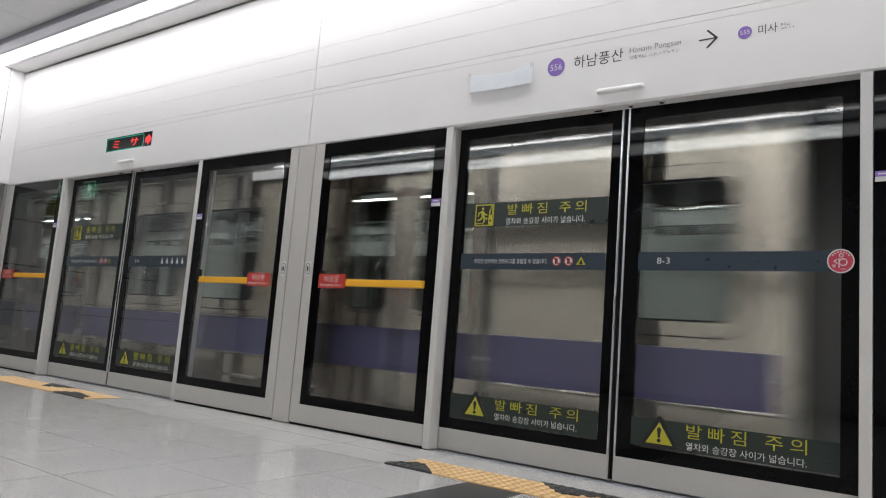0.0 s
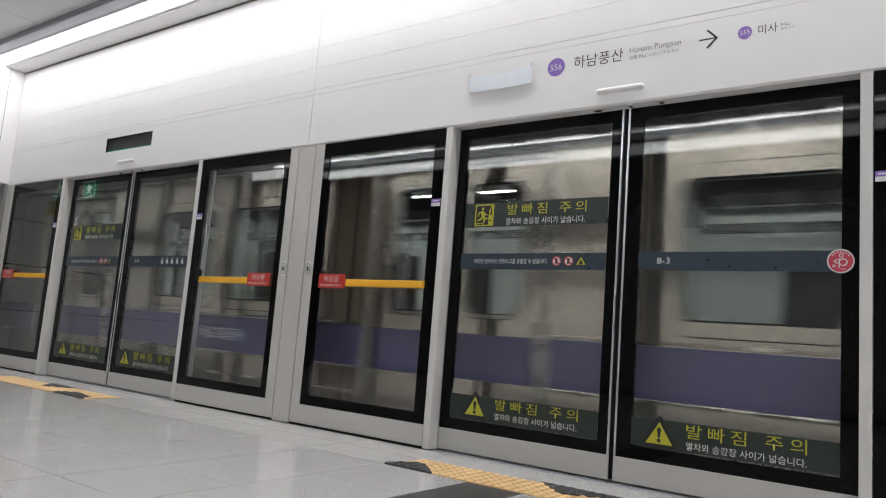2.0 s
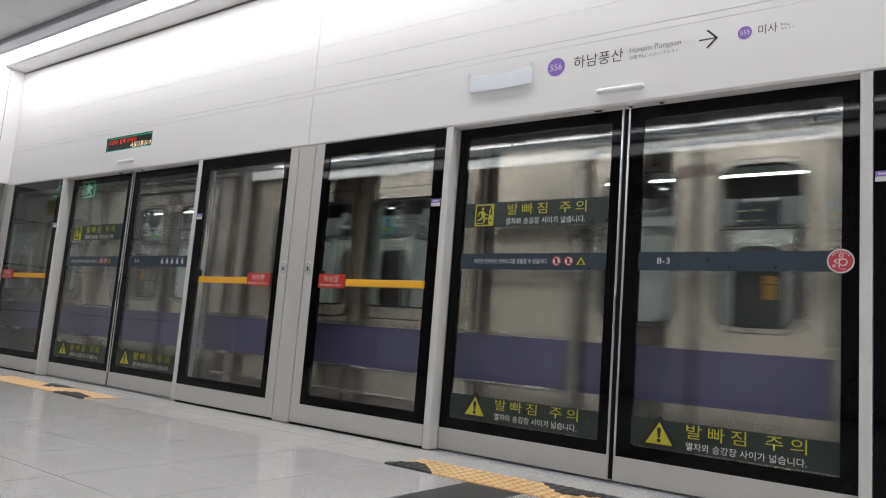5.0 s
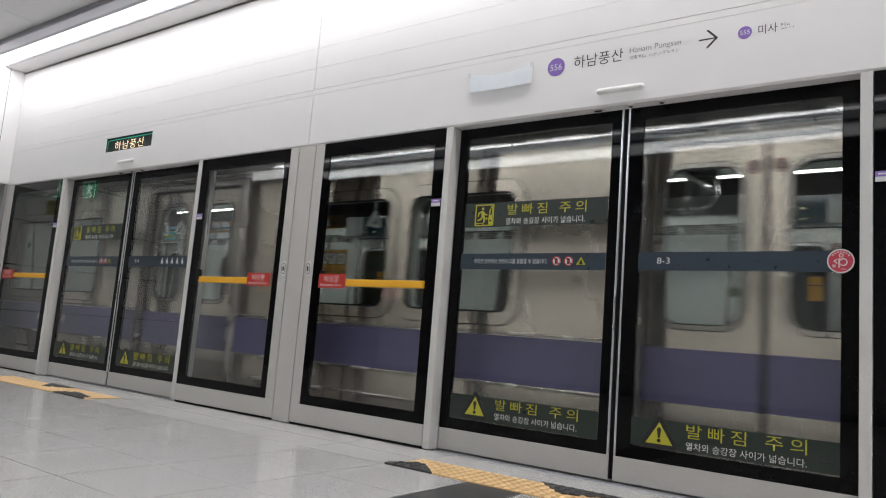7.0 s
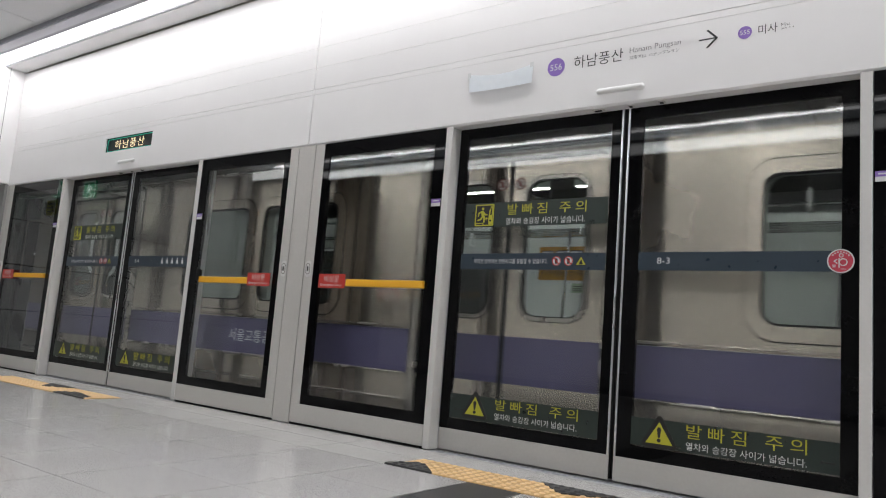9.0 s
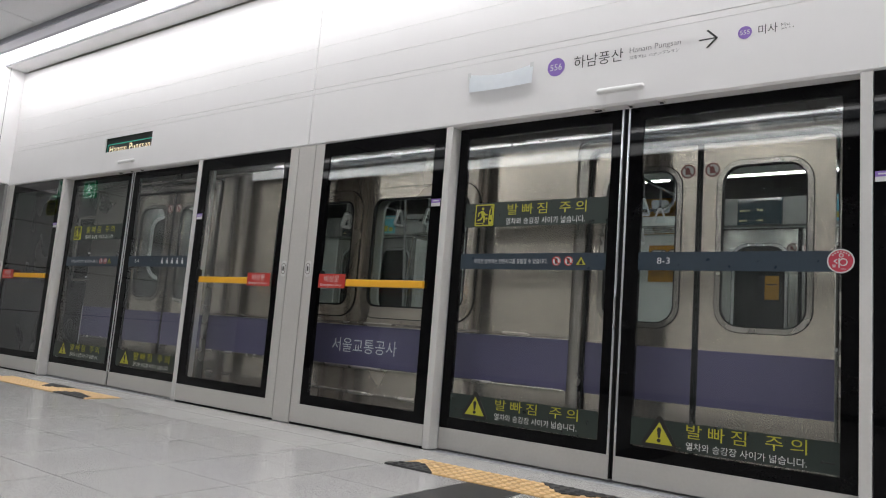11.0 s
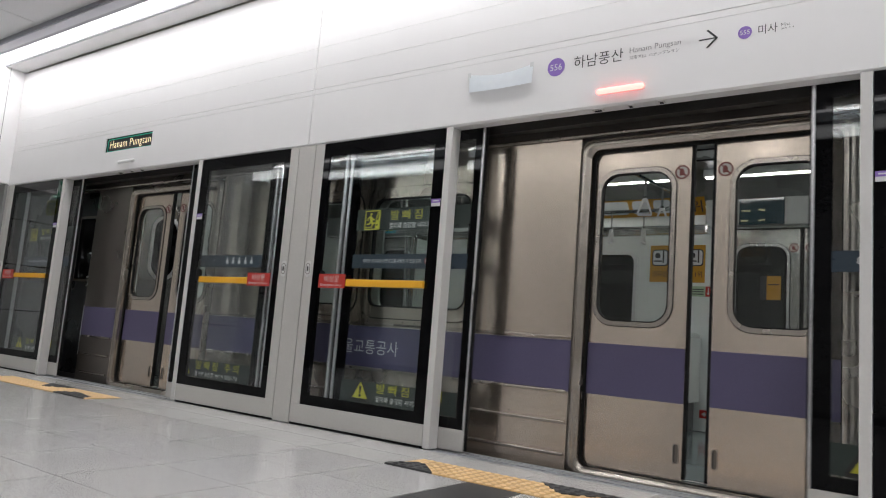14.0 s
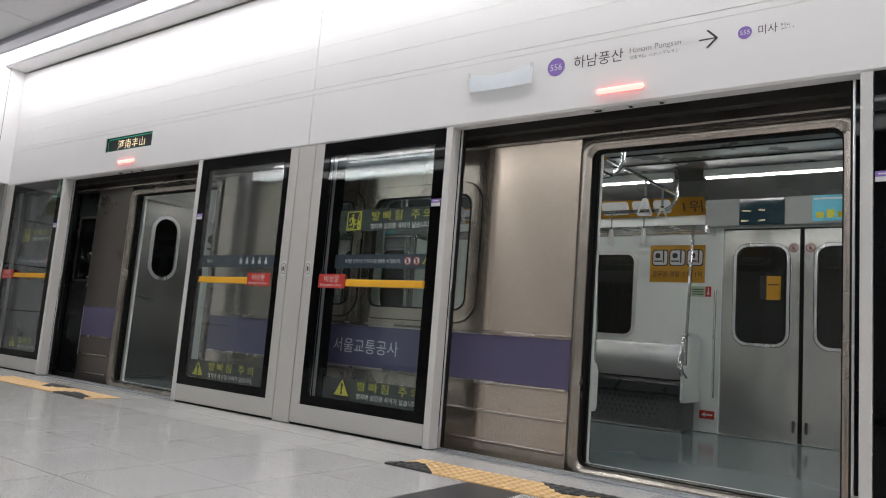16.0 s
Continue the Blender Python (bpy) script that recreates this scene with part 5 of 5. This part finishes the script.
    # benches, racks, rails, straps, posters
    for (d0, d1) in zip(DOORS, DOORS[1:]):
        a, b = d0 + 0.86, d1 - 0.86
        lively = cab and d0 < -7
        c = (a + b) / 2
        bench(car, a, b, far_in - 0.01, -1)
        bench(car, a, b, near + 0.13, 1)
        for sgn, wy in ((-1, far_in - 0.01), (1, near + 0.13)):
            rk = P("luggage_rack", box(bmesh.new(), a - 0.01, a + 0.01, *sorted((wy, wy + sgn * 0.30)), 1.80, 1.87), M_CHROME)
            part("rack_end", box(bmesh.new(), b + 0.12, b + 0.14, *sorted((wy, wy + sgn * 0.30)), 1.80, 1.87), M_CHROME, rk)
            for q in range(5):
                part("rack_tube", tube(bmesh.new(), [(a, wy + sgn * (0.06 + 0.06 * q), 1.82 + 0.008 * q), (b + 0.13, wy + sgn * (0.06 + 0.06 * q), 1.82 + 0.008 * q)], 0.010, 6), M_CHROME, rk)
            for x in (a - 0.02, c, b + 0.02):
                yy = wy + sgn * 0.47
                P("grab_pole", tube(bmesh.new(), [(x, yy - sgn * 0.06, 0.60), (x, yy - sgn * 0.06, 0.84), (x, yy - sgn * 0.155, 1.78), (x, yy - sgn * 0.16, 1.84)], 0.014, 8), M_CHROME, smooth=True)
            # strap rail, bent up to the ceiling at both ends
            yr = (far_in - 0.70) if sgn < 0 else (near + 0.66)
            zr = 1.93 if sgn < 0 else 1.86
            e = 0.02 if sgn < 0 else -0.11
            ps = [(a + e, yr, 2.28)] + arc((a + e + 0.12, yr, zr + 0.12), 0.12, 180, 270, (1, 0, 0), (0, 0, 1), 6) + \
                arc((b - e - 0.12, yr, zr + 0.12), 0.12, 270, 360, (1, 0, 0), (0, 0, 1), 6) + [(b - e, yr, 2.28)]
            P("strap_rail", tube(bmesh.new(), ps, 0.016, 8), M_CHROME, smooth=True)
            for q in range(8):
                hand_strap(car, b - 0.30 - q * 0.30, yr, zr, math.pi / 2)
            # curved advert strip over the rack
            bm = bmesh.new()
            v = [(a + 0.02, wy + sgn * 0.03, 2.005), (b + 0.055, wy + sgn * 0.03, 2.005), (b + 0.055, wy + sgn * 0.13, 2.16), (a + 0.02, wy + sgn * 0.13, 2.16)]
            bm.faces.new([bm.verts.new(p) for p in v])
            bmesh.ops.solidify(bm, geom=bm.faces[:], thickness=0.004)
            ad = P("advert_strip", bm, M_ORANGE if lively else M_WHITE, label="orange advert strip above the rack" if lively else "pale advert strip above the rack")
            if sgn < 0 and lively:
                for w0 in (a + 0.25, c + 0.2, b - 0.85):
                    for q in range(3):
                        bm = prism(bmesh.new(), rounded(w0 + q * 0.21, w0 + q * 0.21 + 0.17, 2.03, 2.145, 0.03, 3), 0, 0.004)
                        for vv in bm.verts:
                            vv.co.y += wy - 0.040 - (vv.co.z - 2.005) * 0.645 - 0.004
                        part("white_shape", bm, M_WHITEPRINT, ad)
                me = letters("1위", b - 0.15, b + 0.03, 2.03, 2.13, 0, M_INK)
                for vv in me.vertices:
                    vv.co.y = wy - 0.038 - (vv.co.z - 2.005) * 0.645
                part("lettering", me, M_INK, ad)
        # cross rail with straps near each door
        for x in (a + 0.02, b - 0.02):
            ps = [(x, far_in - 0.70, 2.06), (x, near + 0.66, 1.99)]
            P("cross_rail", tube(bmesh.new(), ps, 0.014, 8), M_CHROME, smooth=True)
            for q in range(2):
                hand_strap(car, x, near + 1.455 + q * 0.40, 2.03, 0.35)
        # poster beside the door, emergency labels
        if lively:
            po = P("advert_poster", box(bmesh.new(), b - 0.475, b + 0.045, far_in - 0.010, far_in - 0.003, 1.370, 1.725), M_ORANGE, label="orange advert poster with white and dark shapes")
            for q in range(3):
                part("dark_outline", prism(bmesh.new(), rounded(b - 0.455 + q * 0.165, b - 0.300 + q * 0.165, 1.525, 1.685, 0.03, 3), far_in - 0.012, far_in - 0.010), M_INK, po)
                part("white_shape", prism(bmesh.new(), rounded(b - 0.445 + q * 0.165, b - 0.310 + q * 0.165, 1.535, 1.675, 0.025, 3), far_in - 0.014, far_in - 0.012), M_WHITEPRINT, po)
                part("orange_slot", prism(bmesh.new(), rounded(b - 0.425 + q * 0.165, b - 0.375 + q * 0.165, 1.60, 1.65, 0.02, 3), far_in - 0.0148, far_in - 0.014), M_INK, po)
                part("orange_slot", box(bmesh.new(), b - 0.352 + q * 0.165, b - 0.338 + q * 0.165, far_in - 0.0148, far_in - 0.014, 1.555, 1.675), M_INK, po)
                part("orange_slot", box(bmesh.new(), b - 0.435 + q * 0.165, b - 0.36 + q * 0.165, far_in - 0.0148, far_in - 0.014, 1.565, 1.578), M_INK, po)
            part("lettering", letters("공무원·경찰·소방 1위", b - 0.45, b + 0.02, 1.42, 1.478, far_in - 0.012, M_INK), M_INK, po)
        em = P("emergency_label", box(bmesh.new(), b - 0.075, b + 0.058, far_in - 0.024, far_in - 0.0215, 1.240, 1.335), M_GREENPRINT, label="pale green emergency label")
        for q in range(3):
            part("text_bar", box(bmesh.new(), b - 0.062, b + 0.045, far_in - 0.0252, far_in - 0.024, 1.258 + q * 0.022, 1.266 + q * 0.022), M_INK, em)
        part("red_panel", box(bmesh.new(), b + 0.060, b + 0.112, far_in - 0.024, far_in - 0.0215, 1.240, 1.335), M_RED, em)
        part("arrow", prism(bmesh.new(), [(b + 0.086, 1.252), (b + 0.100, 1.275), (b + 0.090, 1.275), (b + 0.090, 1.322), (b + 0.082, 1.322), (b + 0.082, 1.275), (b + 0.072, 1.275)], far_in - 0.0255, far_in - 0.024), M_WHITEPRINT, em)
        ex = P("arrow_label", box(bmesh.new(), b + 0.04, b + 0.172, far_in - 0.026, far_in - 0.0215, 0.140, 0.212), M_RED, label="red label with white arrow")
        part("arrow", prism(bmesh.new(), [(b + 0.06, 0.176), (b + 0.09, 0.199), (b + 0.09, 0.183), (b + 0.155, 0.183), (b + 0.155, 0.169), (b + 0.09, 0.169), (b + 0.09, 0.153)], far_in - 0.028, far_in - 0.026), M_WHITEPRINT, ex)
        P("door_handrail", tube(bmesh.new(), [(b + 0.155, far_in - 0.05, 0.33), (b + 0.155, far_in - 0.05, 1.30)], 0.012, 8), M_CHROME, smooth=True)
    for a, b in ((DOORS[3] + 0.86, right - 0.10),) if cab else ((DOORS[3] + 0.86, right - 0.10), (left + 0.10, DOORS[0] - 0.86)):
        for d, wy in ((-1, far_in - 0.01), (1, near + 0.13)):
            bench(car, a, b, wy, d)
            rk = P("luggage_rack", box(bmesh.new(), a - 0.01, a + 0.01, *sorted((wy, wy + d * 0.30)), 1.80, 1.87), M_CHROME)
            for q in range(5):
                part("rack_tube", tube(bmesh.new(), [(a, wy + d * (0.06 + 0.06 * q), 1.82 + 0.008 * q), (b, wy + d * (0.06 + 0.06 * q), 1.82 + 0.008 * q)], 0.010, 6), M_CHROME, rk)
            yr = (far_in - 0.70) if d < 0 else (near + 0.66)
            P("strap_rail", tube(bmesh.new(), [(a, yr, 2.28), (a + 0.04, yr, 1.97), (a + 0.12, yr, 1.93), (b - 0.12, yr, 1.93), (b - 0.04, yr, 1.97), (b, yr, 2.28)], 0.016, 8), M_CHROME, smooth=True)
            for q in range(4):
                hand_strap(car, a + 0.30 + q * 0.30, yr, 1.93, math.pi / 2)
    # lettering on the band
    c = (DOORS[0] + DOORS[1]) / 2
    P("band_lettering", letters("서울교통공사", c - 0.213, c + 0.400, 0.520, 0.620, near - 0.001, M_WHITEPRINT), M_WHITEPRINT)
    if cab:
        # bulkhead with its door, cab side with recessed crew door
        bm = bmesh.new()
        box(bm, -8.44, -8.40, near + 0.13, far_in, 0.02, 2.3)
        P("bulkhead", bm, M_INNER)
        P("door_post", soft_box(-8.398, -8.35, near + 0.24, near + 0.355, 0.02, 1.97, 0.006, 2), M_SHADESTEEL)
        P("door_post", soft_box(-8.398, -8.35, near + 1.085, near + 1.14, 0.02, 1.97, 0.006, 2), M_POST)
        P("door_head", soft_box(-8.398, -8.35, near + 0.356, near + 1.084, 1.90, 1.97, 0.006, 2), M_POST)
        bd = P("bulkhead_door", soft_box(-8.398, -8.37, near + 0.36, near + 1.08, 0.03, 1.895, 0.004, 1), M_CABDOOR, label="grey steel door with oval window")
        bm = ring(bmesh.new(), rounded(near + 0.465, near + 0.805, 1.06, 1.765, 0.165), rounded(near + 0.500, near + 0.770, 1.095, 1.730, 0.13), 0, 0.012)
        for v in bm.verts:
            v.co.x, v.co.y = -8.37 + v.co.y, v.co.x
        part("window_frame", bm, M_ALU, bd)
        bm = prism(bmesh.new(), rounded(near + 0.502, near + 0.768, 1.097, 1.728, 0.128), 0, 0.004)
        for v in bm.verts:
            v.co.x, v.co.y = -8.37 + v.co.y, v.co.x
        part("dark_pane", bm, M_BLACK, bd)
        part("lever_handle", tube(bmesh.new(), [(-8.37, near + 0.42, 0.87), (-8.33, near + 0.42, 0.87), (-8.33, near + 0.54, 0.84)], 0.012, 8), M_CHROME, bd)
        # intercom and valve box on the bulkhead
        ic = P("intercom", soft_box(-8.398, -8.34, near + 1.21, near + 1.34, 1.80, 1.95, 0.012, 2), M_WHITE, label="white intercom box")
        part("slot", box(bmesh.new(), -8.341, -8.338, near + 1.24, near + 1.31, 1.895, 1.905), M_INK, ic)
        vb = P("valve_panel", soft_box(-8.398, -8.388, near + 1.18, near + 1.34, 1.45, 1.71, 0.006, 1), M_WHITE, label="white panel with round valve")
        bm = disc(bmesh.new(), near + 1.25, 1.60, 0.055, 0, 0.02, 20)
        for v in bm.verts:
            v.co.x, v.co.y = -8.387 + v.co.y, v.co.x
        part("round_valve", bm, M_DARKSTEEL, vb)
        part("text_bars", box(bmesh.new(), -8.3878, -8.386, near + 1.20, near + 1.30, 1.48, 1.50), M_INK, vb)
        y = near + 0.05
        P("cab_side", box(bmesh.new(), left, -9.12, near, near + 0.04, -0.22, 2.0), M_CAB)
        P("cab_step", box(bmesh.new(), -9.12, -8.65, near + 0.041, near + 0.09, -0.22, 0.02), M_DARKSTEEL)
        cd = P("crew_door", holed(bmesh.new(), -9.12, -8.65, 0.02, 1.93, (-9.05, -8.75, 1.00, 1.65, 0.03), y, y + 0.03), M_CAB, label="dark recessed crew door")
        part("pane", box(bmesh.new(), -9.05, -8.75, y + 0.012, y + 0.018, 1.0, 1.65), M_BLACK, cd)
        part("window_frame", ring(bmesh.new(), rounded(-9.075, -8.725, 0.975, 1.675, 0.03), rounded(-9.05, -8.75, 1.0, 1.65, 0.02), y - 0.006, y), M_DULLSHADED, cd)
        part("edge_strip", box(bmesh.new(), -8.668, -8.652, y - 0.004, y, 0.03, 1.92), M_DULLSHADED, cd)
        part("grab_rail", tube(bmesh.new(), [(-8.69, y - 0.03, 0.22), (-8.69, y - 0.03, 0.72)], 0.009, 8), M_ALU, cd)
        part("grab_rail", tube(bmesh.new(), [(-8.73, y - 0.03, 1.02), (-8.68, y - 0.03, 1.03), (-8.68, y - 0.03, 1.27), (-8.73, y - 0.03, 1.27)], 0.009, 8), M_ALU, cd)
        part("knob", soft_box(-8.73, -8.67, y - 0.02, y, 0.76, 0.79, 0.006, 2), M_CHROME, cd)
        P("cab_back", box(bmesh.new(), -9.9, -8.45, near + 0.3, near + 0.32, 0.02, 2.3), M_BLACK)
    return car, leaves


# ---- floor pieces ----
def build_floor_pieces(floor):
    def tile_mesh(name, w, d, mat):
        bm = box(bmesh.new(), 0.0022, w - 0.0022, 0.0008, d - 0.0008, -0.02, 0.0)
        for v in bm.verts:
            if v.co.z > -0.001:
                v.co.x += 0.001 if v.co.x < w / 2 else -0.001
                v.co.y += 0.001 if v.co.y < d / 2 else -0.001
        return mesh_from(bm, name, mat)
    t = tile_mesh("tile", 0.525, 0.475, M_GRANITE)
    e = tile_mesh("edge_stone", 0.61, 0.278, M_EDGE)
    ef = tile_mesh("edge_stone_fill", 0.61, 0.30, M_EDGE)
    em = tile_mesh("edge_stone_mid", 0.6012, 0.30, M_EDGE)
    dark = tile_mesh("dark_tile", 0.30, 0.475, M_DARKGRANITE)
    xs = [-1.91 - 0.525 * k for k in range(1, 27)]
    for j in range(10):
        y0 = -1.088 - 0.475 * j
        for k, x0 in enumerate(xs):
            if k > 13 and j > 5:
                continue
            ob = part("tile", t, None, floor)
            ob.location = (x0, y0, 0)
        ob = part("guide_tile", dark, None, floor, "dark granite guide tile")
        ob.location = (-1.91, y0, 0)
        for k in range(5):
            ob = part("tile", t, None, floor)
            ob.location = (-1.608 + 0.525 * k, y0, 0)
    for k in range(27):
        x0 = -1.79 - 0.61 * 12 + 0.61 * k
        ob = part("edge_stone", e, None, floor)
        ob.location = (x0, -0.308, 0)
    for x0, n in ((-7.30 - 0.61 * 3, 3), (-5.415, 0), (-0.53, 12)):
        for k in range(n):
            ob = part("edge_stone", ef, None, floor)
            ob.location = (x0 + 0.61 * k, -0.611, 0)
    for k in range(5):
        ob = part("edge_stone", em, None, floor)
        ob.location = (-5.418 + 0.6012 * k, -0.611, 0)
    return


def tactile_strip(cx, corner):
    strip = thing("tactile_paving", pose(cx, -0.46, 0), "yellow domed tactile paving with dark corner pieces before the doors", "tactile paving", "tactile strips")
    corners = (corner,
               ((-0.20, 0.151), (-0.023, -0.017), (0.11, 0.05), (0.23, 0.151)))

    def inside(x, y, pts):
        hit = False
        for (xa, ya), (xb, yb) in zip(pts, pts[1:] + pts[:1]):
            if (ya > y) != (yb > y) and x < xa + (y - ya) / (yb - ya) * (xb - xa):
                hit = not hit
        return hit

    def domes(spots, z):
        bm = bmesh.new()
        for x, y in spots:
            rings = [[bm.verts.new((x + r * math.cos(a), y + r * math.sin(a), z + dz)) for a in np.linspace(0, 2 * math.pi, 10, endpoint=False)] for r, dz in ((0.0165, 0), (0.013, 0.0042), (0.007, 0.0058))]
            for lo, hi in zip(rings, rings[1:]):
                for q in range(10):
                    bm.faces.new((lo[q], lo[(q + 1) % 10], hi[(q + 1) % 10], hi[q]))
            bm.faces.new(rings[2])
        return bm
    w = 0.31
    spots = [(w * (i + 0.5) / 6, -0.15 + 0.05 * (j + 0.5)) for i in range(6) for j in range(6)]
    me = mesh_from(box(bmesh.new(), 0.001, w - 0.001, -0.1495, 0.1495, -0.004, 0.003), "tactile_tile", M_TACTILE)
    dm = mesh_from(domes(spots, 0.003), "domes", M_DOME, True)
    for k in range(6):
        ob = part("tactile_tile", me, None, strip)
        ob.location = (-0.93 + w * k, 0, 0)
        d = part("dome_relief", dm, None, ob, "worn lighter domes")
        d["kind"] = "stuff"
    for pts in corners:
        bm = bmesh.new()
        a = [bm.verts.new((px, py, -0.002)) for px, py in pts]
        b = [bm.verts.new((px, py, 0.0095)) for px, py in pts]
        bm.faces.new(a)
        bm.faces.new(b)
        n = len(pts)
        for k in range(n):
            bm.faces.new((a[k], a[(k + 1) % n], b[(k + 1) % n], b[k]))
        bb = part("dark_piece", bm, M_TACTILEDARK, strip, "dark grey tactile corner piece")
        inner = [(-0.93 + w * k + x, y) for k in range(6) for x, y in spots if inside(-0.93 + w * k + x, y, pts)]
        part("dome_relief", domes(inner, 0.0094), M_TACTILEDARK, bb, smooth=True)["kind"] = "stuff"
    return strip


def exit_sign():
    for cx, cy, cz, k in ((-9.97, -1.35, 2.375, 0.826), (-9.71, -1.0, 2.257, 0.77)):
        s = thing("exit_sign", pose(cx, cy, cz), "green hanging exit sign with white running symbol", "exit sign", "exit signs")
        part("case", soft_box(-0.195 * k, 0.195 * k, -0.03, 0.0, -0.15 * k, 0.15 * k, 0.008, 2), M_GREENSIGN, s)
        bm = disc(bmesh.new(), -0.02 * k, 0.085 * k, 0.028 * k, 0.0, 0.003, 14)
        for a in (((0.03, 0.055), (-0.045, 0.055), (-0.035, -0.02), (0.025, -0.02)), ((0.02, -0.01), (-0.02, -0.01), (0.07, -0.12), (0.11, -0.10)),
                  ((0.0, -0.01), (-0.035, -0.02), (-0.10, -0.07), (-0.085, -0.10)), ((-0.04, 0.055), (-0.11, 0.02), (-0.10, -0.005), (-0.03, 0.02)),
                  ((0.03, 0.055), (0.10, 0.03), (0.09, 0.0), (0.02, 0.02))):
            prism(bm, [(x * k, z * k) for x, z in a], 0.0, 0.003)
        part("symbol", bm, M_WHITEGLOW, s, "white running figure")
        part("rim", ring(bmesh.new(), rounded(-0.185 * k, 0.185 * k, -0.14 * k, 0.14 * k, 0.01, 2), rounded(-0.170 * k, 0.170 * k, -0.125 * k, 0.125 * k, 0.008, 2), 0.0, 0.002), M_WHITEGLOW, s)
        for x in (-0.12, 0.12):
            part("rod", tube(bmesh.new(), [(x, -0.015, 0.14 * k), (x, -0.015, 3.402 - cz)], 0.007, 8), M_ALU, s)
    n = thing("hanging_notice", pose(-9.93, -1.03, 2.015), "yellow hanging notice board with dark bars", "notice board")
    part("board", soft_box(-0.14, 0.14, -0.02, 0.0, -0.105, 0.105, 0.006, 1), M_YELLOWPRINT, n)
    for z in (0.05, 0.0, -0.05):
        part("text_bar", box(bmesh.new(), -0.10, 0.10, 0.0, 0.002, z - 0.010, z + 0.010), M_INK, n)
    for x in (-0.11, 0.11):
        part("rod", tube(bmesh.new(), [(x, -0.01, 0.10), (x, -0.01, 1.387)], 0.007, 8), M_ALU, n)


floor = build_setting()
screen = build_doors()
messages, lenses = build_fascia_things()
last_car, last_doors = build_car("last", 1.35, True, True)
mid_car, mid_doors = build_car("mid", 21.35, False, False)
tactile_strip(DOOR_X[0], ((0.45, -0.152), (0.50, -0.05), (0.58, 0.0), (0.84, -0.06), (0.92, -0.152)))
tactile_strip(DOOR_X[1], ((-0.955, -0.152), (-0.65, -0.152), (-0.77, -0.03), (-0.86, 0.02), (-0.955, -0.11)))
exit_sign()
build_floor_pieces(floor)


# ---- what moves ----
TO_GO = ((0.0, 31.81), (0.5, 29.11), (1.0, 26.51), (1.5, 24.02), (2.0, 21.63), (2.5, 19.31), (3.0, 17.10), (3.5, 15.04), (4.0, 13.15),
         (4.5, 11.40), (5.0, 9.77), (5.5, 8.28), (6.0, 6.90), (6.5, 5.65), (7.0, 4.54), (7.5, 3.51), (8.0, 2.60), (8.5, 1.85),
         (9.0, 1.21), (9.5, 0.71), (10.0, 0.36), (10.5, 0.13), (11.0, 0.015), (11.25, 0.0), (16.0, 0.0))
SCREEN_OPEN = ((0.0, 0.0), (12.0, 0.0), (12.2, 0.045), (12.4, 0.125), (12.6, 0.205), (12.8, 0.295), (13.0, 0.400), (13.2, 0.505), (13.4, 0.615),
               (13.6, 0.720), (13.8, 0.815), (14.0, 0.915), (14.2, 1.000), (14.4, 1.045), (14.6, 1.075), (14.8, 1.085), (16.0, 1.085))
CAR_OPEN = ((0.0, 0.0), (13.7, 0.0), (13.8, 0.012), (14.0, 0.050), (14.2, 0.118), (14.4, 0.190), (14.6, 0.275), (14.8, 0.358), (15.0, 0.440),
            (15.2, 0.545), (15.4, 0.605), (15.6, 0.635), (15.8, 0.645), (16.0, 0.645))


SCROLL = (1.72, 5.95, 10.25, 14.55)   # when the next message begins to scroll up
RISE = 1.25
# when the lamps over the two near doors flash red: on, off
FLASH = {0: ((11.42, 11.68), (12.44, 12.76), (13.44, 13.66), (14.35, 14.86), (15.16, 17.0)),
         1: ((12.66, 13.22), (13.86, 14.16), (14.85, 15.06), (15.35, 17.0))}


def motions():
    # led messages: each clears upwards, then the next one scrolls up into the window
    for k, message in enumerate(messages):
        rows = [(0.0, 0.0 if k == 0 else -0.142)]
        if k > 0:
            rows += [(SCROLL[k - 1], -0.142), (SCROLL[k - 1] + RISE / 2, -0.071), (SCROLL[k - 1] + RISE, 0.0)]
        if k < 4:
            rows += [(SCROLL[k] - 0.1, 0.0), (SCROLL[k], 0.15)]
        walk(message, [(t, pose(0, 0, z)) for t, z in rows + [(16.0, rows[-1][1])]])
    # signal lamps: each flash is half a turn of the lens
    for k, lens in enumerate(lenses):
        rows = [(0.0, 0)]
        for j, (on, off) in enumerate(FLASH.get(k, ())):
            for start, turn in ((on, 360 * j), (off, 360 * j + 180)):
                if start < 16:
                    rows += [((round(start * FPS) + i) / FPS, turn + a) for i, a in ((-2, 0), (-1, 60), (0, 120), (1, 180))]
        walk(lens, [(t, pose(0, -0.0015, 0, a)) for t, a in rows + [(16.0, rows[-1][1])]])
    for car, cx in ((last_car, 1.35), (mid_car, 21.35)):
        walk(car, [(t, pose(cx - s, 1.75, 0)) for t, s in TO_GO])
    for k, cx in enumerate(DOOR_X):
        for side in (-1, 1):
            walk(screen[k, side], [(t, pose(cx + side * (0.024 + s), 0.09, 0)) for t, s in SCREEN_OPEN])
    for k in (0, 1, 2, 3):
        for leaf, side in zip(last_doors[k], (-1, 1)):
            reach = 0.955 if side < 0 else 1.055
            walk(leaf, [(t, pose(DOORS[k] - 0.04 + side * s * reach, SIDE - 1.75 + 0.050, 0)) for t, s in CAR_OPEN])


motions()
